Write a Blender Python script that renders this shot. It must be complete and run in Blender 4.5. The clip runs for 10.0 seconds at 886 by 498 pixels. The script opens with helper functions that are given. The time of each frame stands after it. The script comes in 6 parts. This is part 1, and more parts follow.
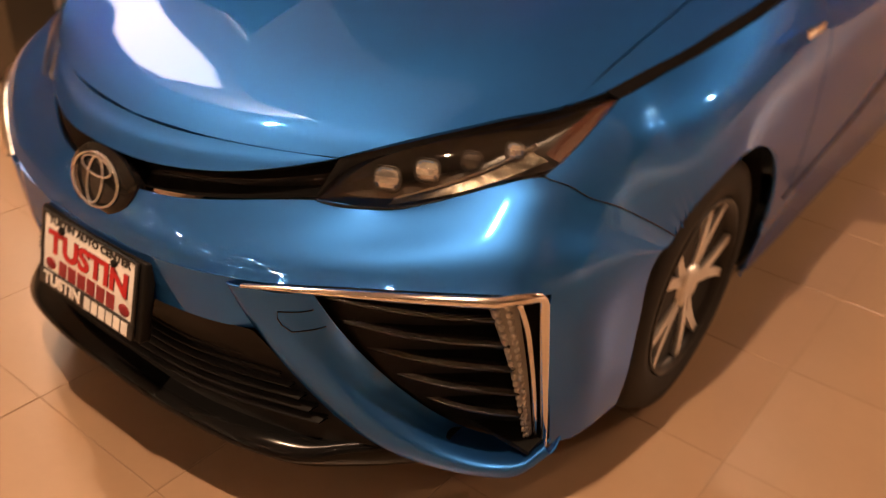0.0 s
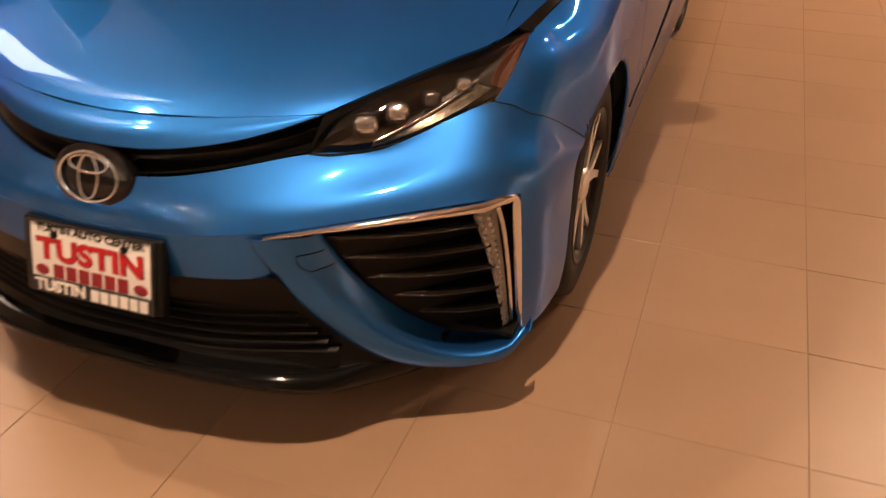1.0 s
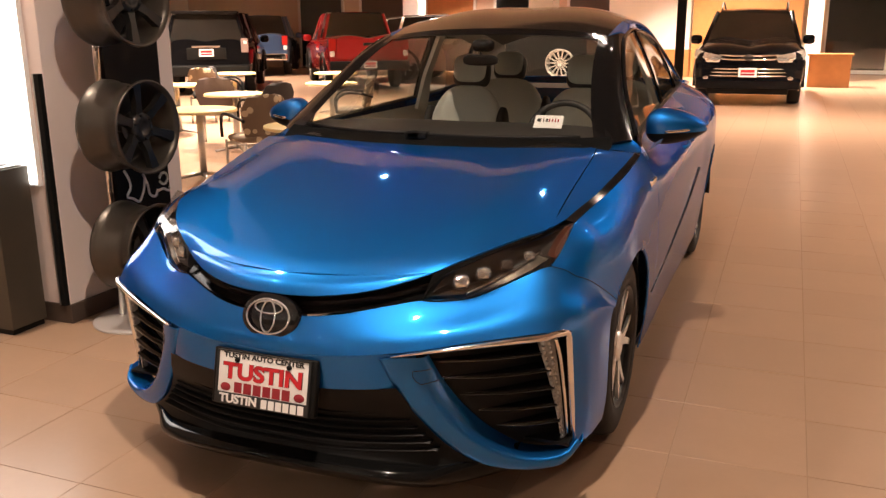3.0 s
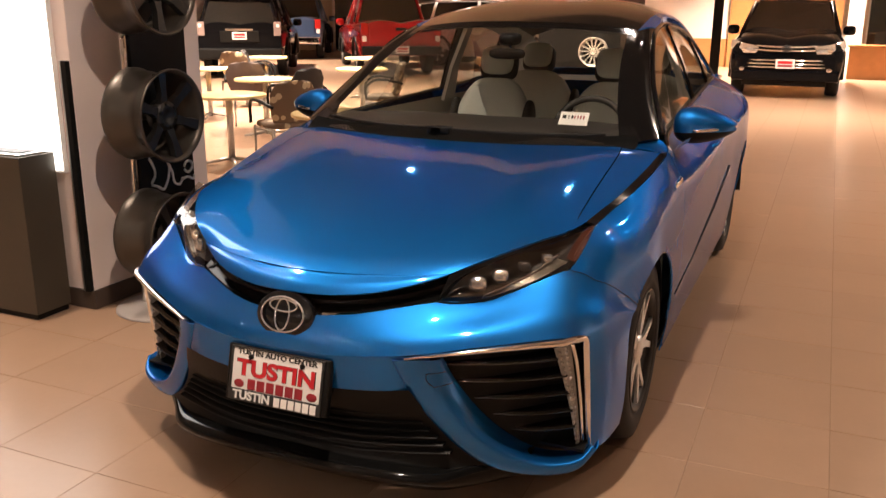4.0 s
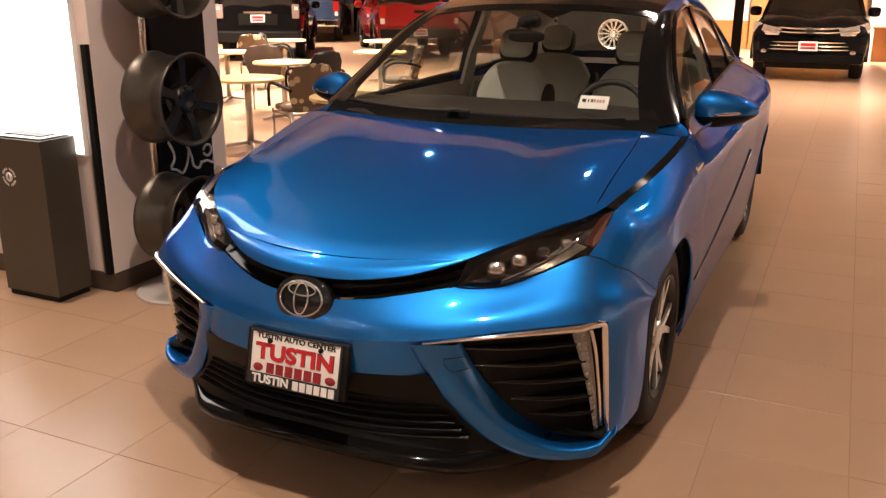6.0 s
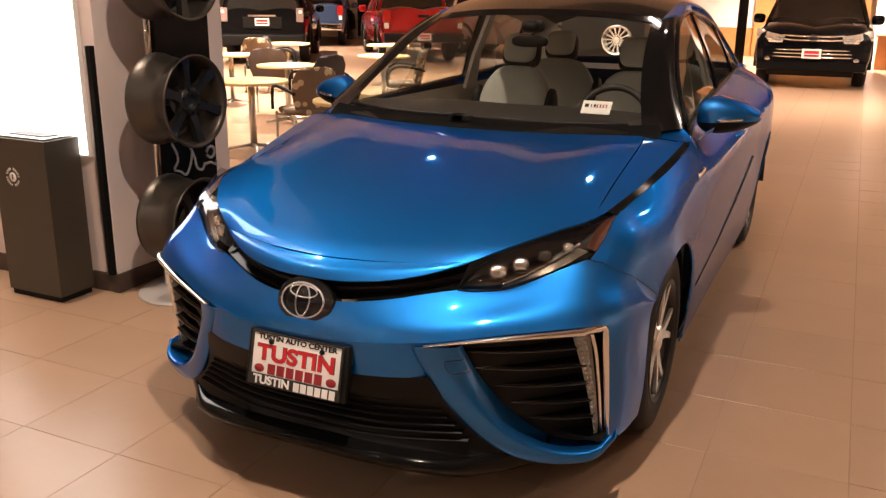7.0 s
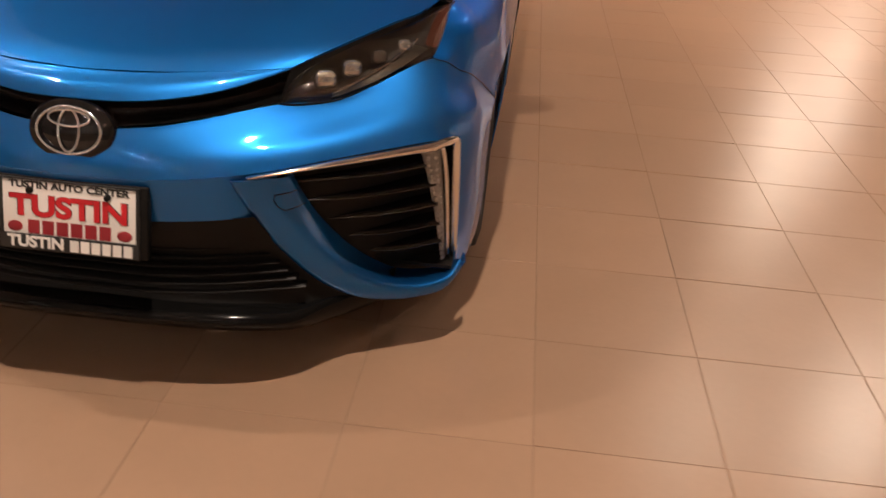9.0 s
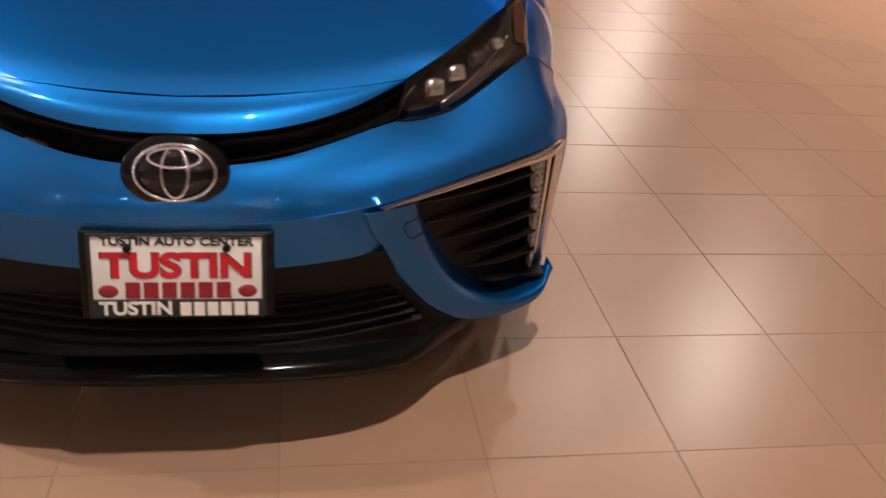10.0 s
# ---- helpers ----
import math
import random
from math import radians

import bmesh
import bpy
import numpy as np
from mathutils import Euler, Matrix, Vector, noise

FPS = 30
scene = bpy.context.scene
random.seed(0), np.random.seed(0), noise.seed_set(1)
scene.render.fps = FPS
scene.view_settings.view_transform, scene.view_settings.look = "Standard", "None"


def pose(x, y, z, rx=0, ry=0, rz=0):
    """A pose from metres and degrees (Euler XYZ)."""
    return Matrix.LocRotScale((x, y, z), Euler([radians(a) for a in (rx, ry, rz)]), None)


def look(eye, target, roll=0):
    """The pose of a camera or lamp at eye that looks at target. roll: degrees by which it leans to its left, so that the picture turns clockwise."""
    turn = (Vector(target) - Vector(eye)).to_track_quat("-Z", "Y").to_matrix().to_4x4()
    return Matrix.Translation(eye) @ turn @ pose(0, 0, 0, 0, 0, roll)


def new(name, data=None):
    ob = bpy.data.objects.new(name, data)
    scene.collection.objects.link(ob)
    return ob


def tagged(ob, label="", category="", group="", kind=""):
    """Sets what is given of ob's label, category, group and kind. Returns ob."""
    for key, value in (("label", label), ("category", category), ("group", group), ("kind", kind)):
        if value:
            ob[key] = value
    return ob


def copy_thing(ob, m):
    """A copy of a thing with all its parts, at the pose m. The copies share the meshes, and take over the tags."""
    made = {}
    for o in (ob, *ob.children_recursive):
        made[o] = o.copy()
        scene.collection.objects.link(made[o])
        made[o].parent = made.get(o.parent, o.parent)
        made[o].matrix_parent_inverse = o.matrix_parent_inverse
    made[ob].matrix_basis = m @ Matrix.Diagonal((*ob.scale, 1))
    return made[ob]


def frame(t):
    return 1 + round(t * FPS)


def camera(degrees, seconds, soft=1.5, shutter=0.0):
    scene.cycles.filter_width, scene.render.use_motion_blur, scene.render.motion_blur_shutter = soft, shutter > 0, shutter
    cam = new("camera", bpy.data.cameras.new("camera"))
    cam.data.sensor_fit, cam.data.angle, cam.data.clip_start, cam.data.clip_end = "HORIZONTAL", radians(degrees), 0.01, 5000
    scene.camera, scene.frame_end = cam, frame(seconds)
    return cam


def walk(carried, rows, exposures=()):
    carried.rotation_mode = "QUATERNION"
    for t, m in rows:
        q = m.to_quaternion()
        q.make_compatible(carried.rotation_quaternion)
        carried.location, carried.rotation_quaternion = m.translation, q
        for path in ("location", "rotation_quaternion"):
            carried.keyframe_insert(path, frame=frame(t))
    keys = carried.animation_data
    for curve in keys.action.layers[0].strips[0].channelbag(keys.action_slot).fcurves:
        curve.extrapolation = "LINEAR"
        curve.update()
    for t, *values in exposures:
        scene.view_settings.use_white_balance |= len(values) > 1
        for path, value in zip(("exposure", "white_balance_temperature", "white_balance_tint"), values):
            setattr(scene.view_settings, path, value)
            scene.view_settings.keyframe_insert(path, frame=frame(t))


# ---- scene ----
cam = camera(54.3, 10.0, soft=1.35, shutter=0.6)
PATH = [
    (0, (1.431, -0.697, 1.442), (0.419, 0.686, 0.412), 3.6),
    (0.5, (1.316, -0.883, 1.426), (0.561, 0.648, 0.383), -0.4),
    (1, (1.232, -1.181, 1.458), (0.666, 0.438, 0.428), 0.5),
    (1.5, (1.284, -1.462, 1.467), (0.703, 0.209, 0.534), 1.5),
    (2, (1.453, -1.691, 1.456), (0.698, 0.017, 0.742), -0.0),
    (2.5, (1.396, -1.891, 1.517), (0.678, -0.117, 0.936), 0.1),
    (2.7, (1.38, -1.983, 1.486), (0.681, -0.18, 0.978), -0.4),
    (3.8, (1.411, -1.92, 1.535), (0.642, -0.148, 1.017), 0.3),
    (4, (1.403, -1.916, 1.532), (0.629, -0.152, 0.994), 0.3),
    (4.5, (1.403, -1.92, 1.539), (0.615, -0.168, 0.984), 0.1),
    (5, (1.401, -1.91, 1.534), (0.599, -0.168, 0.966), -0.0),
    (5.5, (1.397, -1.91, 1.536), (0.592, -0.173, 0.957), -0.0),
    (7, (1.402, -1.918, 1.532), (0.59, -0.18, 0.967), 0.6),
    (7.5, (1.398, -1.921, 1.533), (0.587, -0.185, 0.96), 0.8),
    (8, (1.371, -1.878, 1.516), (0.661, -0.123, 0.873), 1.6),
    (8.5, (1.291, -1.753, 1.513), (0.918, 0.007, 0.64), 4.4),
    (9, (0.965, -1.609, 1.37), (0.839, 0.153, 0.431), 4.1),
    (9.5, (0.62, -1.536, 1.384), (0.667, 0.21, 0.409), 4.1),
    (10, (0.219, -1.396, 1.355), (0.555, 0.313, 0.373), 5.6),
]
# the film starts warm and settles
EXPOSURES = [(0, 1.05, 9900, 29), (0.6, 1.12, 10500, 29), (1.0, 1.06, 8300, 24), (1.6, 1.17, 7150, 19), (2.0, 1.25, 6750, 16), (2.7, 1.22, 6480, 14), (3.8, 1.08, 6400, 13), (7.5, 1.08, 6450, 13), (8.6, 0.92, 6650, 16), (10, 0.82, 5950, 16)]
walk(cam, [(t, look(eye, target, roll)) for t, eye, target, roll in PATH], exposures=EXPOSURES)

# ---- world and light ----
random.seed(11)
world = bpy.data.worlds.new("world")
scene.world = world
world.use_nodes = True
world.node_tree.nodes["Background"].inputs[0].default_value = (0.9, 0.72, 0.55, 1)
world.node_tree.nodes["Background"].inputs[1].default_value = 0.03

CEIL = 4.4


def downlight(x, y, watts, size=0.10, tint=(1.0, 0.82, 0.645), beam=150):
    """A recessed ceiling lamp that shines straight down."""
    d = bpy.data.lights.new("downlight_lamp", "AREA")
    d.shape, d.size, d.energy, d.color = "DISK", size, watts, tint
    d.spread = radians(beam)
    o = new("downlight_lamp", d)
    o.location = (x, y, CEIL - 0.03)
    return o


# x, y, watts, beam angle
LAMPS = [(0.75, -0.48, 54, 150), (0.3, 5.4, 8, 150), (-3.0, 6.4, 15, 150), (3.1, 5.5, 30, 140), (4.8, 5.8, 80, 150), (5.6, 13.1, 120, 165), (7.4, 16.0, 110, 165),
         # the lamp at (5.6, 1.8) is added to brighten the floor right of the car
         (5.6, 1.8, 38, 96), (-2.3, 0.9, 33, 140), (-5.2, 5.6, 75, 110),
         # unseen narrow lamps added so the front floor bounces light onto ceiling and bumper
         (-6.0, -4.4, 34, 62), (-2.6, -4.6, 34, 62), (1.0, -4.8, 34, 62), (4.6, -4.4, 34, 62), (-9.2, -6.0, 34, 62), (-5.0, -8.4, 34, 62), (-1.4, -8.6, 34, 62), (2.6, -8.4, 34, 62), (6.4, -8.0, 34, 62), (-3.4, -12.6, 34, 62), (1.2, -12.8, 34, 62)]
for lx, ly, watts, beam in LAMPS:
    downlight(lx, ly, watts, beam=beam)
# unseen broad lamps added without fittings to brighten the room's back and sides
for lx, ly, watts in ((-6, 9.5, 330), (-10, 11, 340), (-4, 13, 280), (1.5, 12, 130), (9, 12, 200), (-8, 22.5, 600), (0, 20.5, 500), (6, 21, 400), (10, 5, 280), (-8, 2, 200), (-13, 17, 400)):
    downlight(lx, ly, watts, 0.3, beam=115)

# ---- materials ----


def mat(name, color, rough=0.5, metal=0.0, coat=0.0, vary=0.0, scale=8.0, bump=0.0, bscale=60.0, alpha=1.0, trans=0.0, emit=0.0,
        spec=0.5, ior=1.45, rvary=0.0, island=0.0):
    """A node material: base colour with two scales of variation, a fine bump and a varied roughness."""
    m = bpy.data.materials.new(name)
    m.use_nodes = True
    nt = m.node_tree
    b = nt.nodes["Principled BSDF"]
    b.inputs["Base Color"].default_value = (*color, 1)
    b.inputs["Roughness"].default_value = rough
    b.inputs["Metallic"].default_value = metal
    b.inputs["Coat Weight"].default_value = coat
    b.inputs["Coat Roughness"].default_value = 0.03
    b.inputs["Specular IOR Level"].default_value = spec
    b.inputs["IOR"].default_value = ior
    b.inputs["Transmission Weight"].default_value = trans
    if emit:
        b.inputs["Emission Color"].default_value = (*color, 1)
        b.inputs["Emission Strength"].default_value = emit
    tc = nt.nodes.new("ShaderNodeTexCoord")
    if vary or island:
        n1 = nt.nodes.new("ShaderNodeTexNoise")
        n1.inputs["Scale"].default_value, n1.inputs["Detail"].default_value = scale, 5
        n2 = nt.nodes.new("ShaderNodeTexNoise")
        n2.inputs["Scale"].default_value, n2.inputs["Detail"].default_value = scale * 9, 3
        where = tc.outputs["Object"]
        if island:
            own = nt.nodes.new("ShaderNodeObjectInfo")
            far = nt.nodes.new("ShaderNodeMath")
            far.operation = "MULTIPLY"
            far.inputs[1].default_value = 90.0
            nt.links.new(own.outputs["Random"], far.inputs[0])
            off = nt.nodes.new("ShaderNodeVectorMath")
            off.operation = "ADD"
            nt.links.new(where, off.inputs[0])
            nt.links.new(far.outputs[0], off.inputs[1])
            where = off.outputs[0]
        nt.links.new(where, n1.inputs["Vector"])
        nt.links.new(where, n2.inputs["Vector"])
        add = nt.nodes.new("ShaderNodeMath")
        add.operation = "MULTIPLY_ADD"
        nt.links.new(n2.outputs["Fac"], add.inputs[0])
        add.inputs[1].default_value = 0.45
        nt.links.new(n1.outputs["Fac"], add.inputs[2])
        ramp = nt.nodes.new("ShaderNodeMapRange")
        ramp.inputs["From Min"].default_value, ramp.inputs["From Max"].default_value = 0.25, 1.2
        ramp.inputs["To Min"].default_value, ramp.inputs["To Max"].default_value = 1 - vary, 1 + vary
        nt.links.new(add.outputs[0], ramp.inputs["Value"])
        value = ramp.outputs[0]
        if island:
            info = nt.nodes.new("ShaderNodeObjectInfo")
            isl = nt.nodes.new("ShaderNodeMapRange")
            isl.inputs["To Min"].default_value, isl.inputs["To Max"].default_value = 1 - island, 1 + island
            nt.links.new(info.outputs["Random"], isl.inputs["Value"])
            mul = nt.nodes.new("ShaderNodeMath")
            mul.operation = "MULTIPLY"
            nt.links.new(value, mul.inputs[0])
            nt.links.new(isl.outputs[0], mul.inputs[1])
            value = mul.outputs[0]
        mix = nt.nodes.new("ShaderNodeVectorMath")
        mix.operation = "SCALE"
        mix.inputs[0].default_value = color
        nt.links.new(value, mix.inputs["Scale"])
        nt.links.new(mix.outputs[0], b.inputs["Base Color"])
        if rvary:
            rr = nt.nodes.new("ShaderNodeMapRange")
            rr.inputs["From Min"].default_value, rr.inputs["From Max"].default_value = 0.25, 1.2
            rr.inputs["To Min"].default_value, rr.inputs["To Max"].default_value = rough - rvary, rough + rvary
            nt.links.new(add.outputs[0], rr.inputs["Value"])
            nt.links.new(rr.outputs[0], b.inputs["Roughness"])
    if bump:
        nb = nt.nodes.new("ShaderNodeTexNoise")
        nb.inputs["Scale"].default_value, nb.inputs["Detail"].default_value = bscale, 4
        nt.links.new(tc.outputs["Object"], nb.inputs["Vector"])
        bp = nt.nodes.new("ShaderNodeBump")
        bp.inputs["Strength"].default_value, bp.inputs["Distance"].default_value = bump, 0.002
        nt.links.new(nb.outputs["Fac"], bp.inputs["Height"])
        nt.links.new(bp.outputs["Normal"], b.inputs["Normal"])
    return m


PAINT = mat("blue_metallic_paint", (0.0100, 0.152, 0.495), 0.455, 0.88, coat=1.0, vary=0.05, scale=900, spec=0.0)
PAINT.node_tree.nodes["Principled BSDF"].inputs["Specular Tint"].default_value = (0.02, 0.12, 0.36, 1)
PAINT.node_tree.nodes["Principled BSDF"].inputs["Coat Roughness"].default_value = 0.012
# a share of flakes lies flat under the lacquer and mirrors the room in blue
flakes = PAINT.node_tree.nodes.new("ShaderNodeBsdfGlossy")
flakes.inputs["Color"].default_value = (0.014, 0.21, 0.72, 1)
flakes.inputs["Roughness"].default_value = 0.055
flake_mix = PAINT.node_tree.nodes.new("ShaderNodeMixShader")
flake_mix.inputs[0].default_value = 0.20
PAINT.node_tree.links.new(PAINT.node_tree.nodes["Principled BSDF"].outputs[0], flake_mix.inputs[1])
PAINT.node_tree.links.new(flakes.outputs[0], flake_mix.inputs[2])
PAINT.node_tree.links.new(flake_mix.outputs[0], PAINT.node_tree.nodes["Material Output"].inputs["Surface"])
GLOSS_BLACK = mat("gloss_black", (0.006, 0.006, 0.0065), 0.07, 0.0)
ROOF_BLACK = mat("black_roof_paint", (0.008, 0.0075, 0.007), 0.08, 0.0)
SATIN_BLACK = mat("satin_black_plastic", (0.009, 0.0088, 0.0085), 0.42, spec=0.16, vary=0.1, scale=30, bump=0.15, bscale=400)
COWL_BLACK = mat("smooth_black_plastic", (0.005, 0.005, 0.005), 0.12, spec=0.2)
COWL_DULL = mat("dull_black_plastic", (0.007, 0.007, 0.007), 0.85, spec=0.05, bump=0.2, bscale=300)
RUBBER = mat("tyre_rubber", (0.009, 0.0085, 0.0085), 0.72, vary=0.2, scale=25, bump=0.2, bscale=200)
CHROME = mat("chrome", (0.86, 0.85, 0.83), 0.09, 1.0)
ALLOY = mat("machined_alloy", (0.86, 0.85, 0.84), 0.34, 0.75, vary=0.06, scale=40)
ALLOY_DARK = mat("dark_painted_alloy", (0.014, 0.014, 0.015), 0.35, 0.1)
LAMP_DARK = mat("smoked_lamp_housing", (0.020, 0.017, 0.015), 0.32, 0.0, vary=0.2, scale=40)
LENS_BRIGHT = mat("faceted_lens", (0.90, 0.90, 0.90), 0.08, 0.86, coat=1.0, vary=0.7, scale=45, bump=0.8, bscale=60)
LENS_DIM = mat("smoked_lens", (0.12, 0.11, 0.10), 0.12, 0.7, coat=1.0, bump=1.0, bscale=90)
AMBER = mat("amber_reflector", (0.055, 0.017, 0.010), 0.25)
RED_LENS = mat("red_lamp_lens", (0.45, 0.02, 0.015), 0.15, coat=0.5)
WHITE_PLASTIC = mat("white_plastic", (0.86, 0.85, 0.83), 0.4)
CREAM = mat("cream_seat_leather", (0.60, 0.57, 0.51), 0.5, vary=0.08, scale=20, bump=0.3, bscale=250)
GREY_SEAT = mat("grey_seat_leather", (0.74, 0.76, 0.69), 0.5, vary=0.08, scale=20, bump=0.3, bscale=250)
DARK_TRIM = mat("dark_interior_trim", (0.03, 0.028, 0.026), 0.55, vary=0.15, scale=15, bump=0.3, bscale=300)
RED_INK = mat("red_ink", (0.62, 0.02, 0.03), 0.4)
MAROON_INK = mat("maroon_ink", (0.30, 0.02, 0.03), 0.4)
BLACK_INK = mat("black_ink", (0.02, 0.02, 0.02), 0.4)
GROUT = mat("grout", (0.29, 0.19, 0.125), 0.85, vary=0.15, scale=6, bump=0.4, bscale=300)
TILE = mat("beige_porcelain_tile", (0.345, 0.221, 0.146), 0.305, vary=0.07, scale=4.5, bump=0.12, bscale=45, island=0.045, rvary=0.015)
WALL_WHITE = mat("white_wall_paint", (0.74, 0.72, 0.69), 0.6, vary=0.03, scale=2, bump=0.08, bscale=200)
WALL_BEIGE = mat("beige_wall_paint", (0.62, 0.50, 0.38), 0.6, vary=0.04, scale=2, bump=0.08, bscale=200)
COLUMN_GREY = mat("pale_pinkish_laminate", (0.82, 0.71, 0.67), 0.38, vary=0.03, scale=3, bump=0.04, bscale=150)
BASE_BROWN = mat("brown_rubber_base", (0.075, 0.052, 0.04), 0.5, vary=0.12, scale=12)
CEIL_MAT = mat("brown_ceiling_board", (0.060, 0.048, 0.040), 0.8, vary=0.05, scale=2)
CEIL_TAN = mat("tan_ceiling_board", (0.32, 0.26, 0.20), 0.8, vary=0.05, scale=2)
CEIL_PALE = mat("cream_ceiling_board", (0.36, 0.35, 0.34), 0.8, vary=0.04, scale=2)
BIN_BROWN = mat("dark_bronze_metal", (0.075, 0.062, 0.045), 0.42, 0.2, vary=0.08, scale=5, bump=0.05, bscale=200)
TABLE_TOP = mat("maple_laminate", (0.82, 0.66, 0.32), 0.35, vary=0.06, scale=5)
STEEL = mat("brushed_steel", (0.55, 0.54, 0.52), 0.3, 1.0, vary=0.05, scale=60)
WHEEL_BLACK = mat("satin_black_wheel_paint", (0.013, 0.012, 0.011), 0.34, 0.1, coat=0.25, vary=0.1, scale=20)
BLACK_PAINT = mat("black_car_paint", (0.004, 0.004, 0.005), 0.12, 0.0, coat=0.1, spec=0.14)
RED_PAINT = mat("red_car_paint", (0.36, 0.008, 0.010), 0.25, 0.15, coat=1.0)
SLATE_PAINT = mat("slate_blue_car_paint", (0.06, 0.10, 0.20), 0.3, 0.5, coat=1.0)
WHITE_PAINT = mat("white_car_paint", (0.75, 0.74, 0.72), 0.25, coat=1.0)
TINT_GLASS = mat("dark_tinted_glass", (0.012, 0.013, 0.013), 0.06, coat=0.4)
PLATE_GREY = mat("pale_grey_powder_coat", (0.46, 0.42, 0.40), 0.3, 0.2, vary=0.05, scale=12)
WOOD = mat("orange_wood_veneer", (0.45, 0.20, 0.07), 0.4, vary=0.15, scale=6)


def thin_glass(name, tint, gloss=0.07):
    """A pane that lets straight rays through and mirrors a share of them."""
    m = bpy.data.materials.new(name)
    m.use_nodes = True
    nt = m.node_tree
    nt.nodes.clear()
    out = nt.nodes.new("ShaderNodeOutputMaterial")
    tr = nt.nodes.new("ShaderNodeBsdfTransparent")
    tr.inputs[0].default_value = (*tint, 1)
    gl = nt.nodes.new("ShaderNodeBsdfGlossy")
    gl.inputs["Roughness"].default_value = 0.02
    lw = nt.nodes.new("ShaderNodeLayerWeight")
    lw.inputs["Blend"].default_value = 0.5
    pw = nt.nodes.new("ShaderNodeMath")
    pw.operation = "POWER"
    pw.inputs[1].default_value = 4.5
    fr = nt.nodes.new("ShaderNodeMath")
    fr.operation = "MULTIPLY_ADD"
    fr.inputs[1].default_value, fr.inputs[2].default_value = 0.9, gloss
    nt.links.new(lw.outputs["Facing"], pw.inputs[0])
    nt.links.new(pw.outputs[0], fr.inputs[0])
    mx = nt.nodes.new("ShaderNodeMixShader")
    nt.links.new(fr.outputs[0], mx.inputs[0])
    nt.links.new(tr.outputs[0], mx.inputs[1])
    nt.links.new(gl.outputs[0], mx.inputs[2])
    nt.links.new(mx.outputs[0], out.inputs[0])
    return m


GLASS = thin_glass("clear_glass", (0.90, 0.91, 0.87), 0.10)
SIDE_GLASS = thin_glass("grey_side_glass", (0.74, 0.76, 0.72), 0.17)
LENS_GLASS = thin_glass("lamp_cover_glass", (0.86, 0.85, 0.83), 0.10)
# glow of the discs added behind the camera for bumper glints
LAMP_GLOW = mat("glint_disc_glow", (1.0, 0.87, 0.72), 0.4, emit=110)
PANEL_LIGHT = mat("backlit_white_panel", (1.0, 0.95, 0.88), 0.5, emit=2.8)

# ---- mesh helpers ----


def spline(pts, n):
    """n points along a smooth curve through pts, evenly by length."""
    p = np.array(pts, float)
    if len(p) == 2:
        return p[0] + np.linspace(0, 1, n)[:, None] * (p[1] - p[0])
    d = np.maximum(np.linalg.norm(np.diff(p, axis=0), axis=1), 1e-6)
    s = np.concatenate([[0], np.cumsum(d)])
    tan = np.zeros_like(p)
    sl = np.diff(p, axis=0) / d[:, None]
    tan[1:-1] = (sl[:-1] * d[1:, None] + sl[1:] * d[:-1, None]) / (d[:-1] + d[1:])[:, None]
    tan[0], tan[-1] = 1.5 * sl[0] - 0.5 * tan[1], 1.5 * sl[-1] - 0.5 * tan[-2]
    q = np.linspace(0, s[-1], n)
    k = np.clip(np.searchsorted(s, q, "right") - 1, 0, len(d) - 1)
    u = ((q - s[k]) / d[k])[:, None]
    h = d[k][:, None]
    return ((1 + 2 * u) * (1 - u) ** 2 * p[k] + u * (1 - u) ** 2 * h * tan[k] + u * u * (3 - 2 * u) * p[k + 1] + u * u * (u - 1) * h * tan[k + 1])


def at_y(table, ys):
    """A curve given by rows (y, x, z), read at the given y."""
    t = np.array(table, float)
    y = t[:, 0]
    out = []
    sl = np.diff(t[:, 1:], axis=0) / np.diff(y)[:, None]
    tan = np.vstack([sl[:1], (sl[:-1] + sl[1:]) / 2, sl[-1:]])
    for v in ys:
        k = int(np.clip(np.searchsorted(y, v) - 1, 0, len(y) - 2))
        h = y[k + 1] - y[k]
        u = (v - y[k]) / h
        xz = ((1 + 2 * u) * (1 - u) ** 2 * t[k, 1:] + u * (1 - u) ** 2 * h * tan[k] + u * u * (3 - 2 * u) * t[k + 1, 1:] + u * u * (u - 1) * h * tan[k + 1])
        out.append((xz[0], v, xz[1]))
    return np.array(out)


def even(pts, n):
    """n points along a smooth curve, evenly by the numbers of its given points."""
    p = np.array(pts, float)
    tan = np.gradient(p, axis=0)
    q = np.linspace(0, len(p) - 1, n)
    k = np.minimum(q.astype(int), len(p) - 2)
    u = (q - k)[:, None]
    return ((1 + 2 * u) * (1 - u) ** 2 * p[k] + u * (1 - u) ** 2 * tan[k] + u * u * (3 - 2 * u) * p[k + 1] + u * u * (u - 1) * tan[k + 1])


def loft(curves, nu, nv, way=spline):
    rows = np.array([way(c, nu) for c in curves])
    return np.array([spline(rows[:, i], nv) for i in range(nu)]).transpose(1, 0, 2)


def relax(grid, times):
    """Evens out a grid between its fixed borders."""
    g = np.array(grid, float)
    for _ in range(times):
        mid = 0.25 * (g[:-2, 1:-1] + g[2:, 1:-1] + g[1:-1, :-2] + g[1:-1, 2:])
        g[1:-1, 1:-1] = 0.45 * g[1:-1, 1:-1] + 0.55 * mid
    return g


def mirrored(grid):
    """A half grid whose first column lies on x = 0, made whole."""
    other = grid[:, :0:-1].copy()
    other[:, :, 0] *= -1
    return np.concatenate([other, grid], axis=1)


def flip_x(grid):
    g = np.array(grid).copy()
    g[..., 0] *= -1
    return g


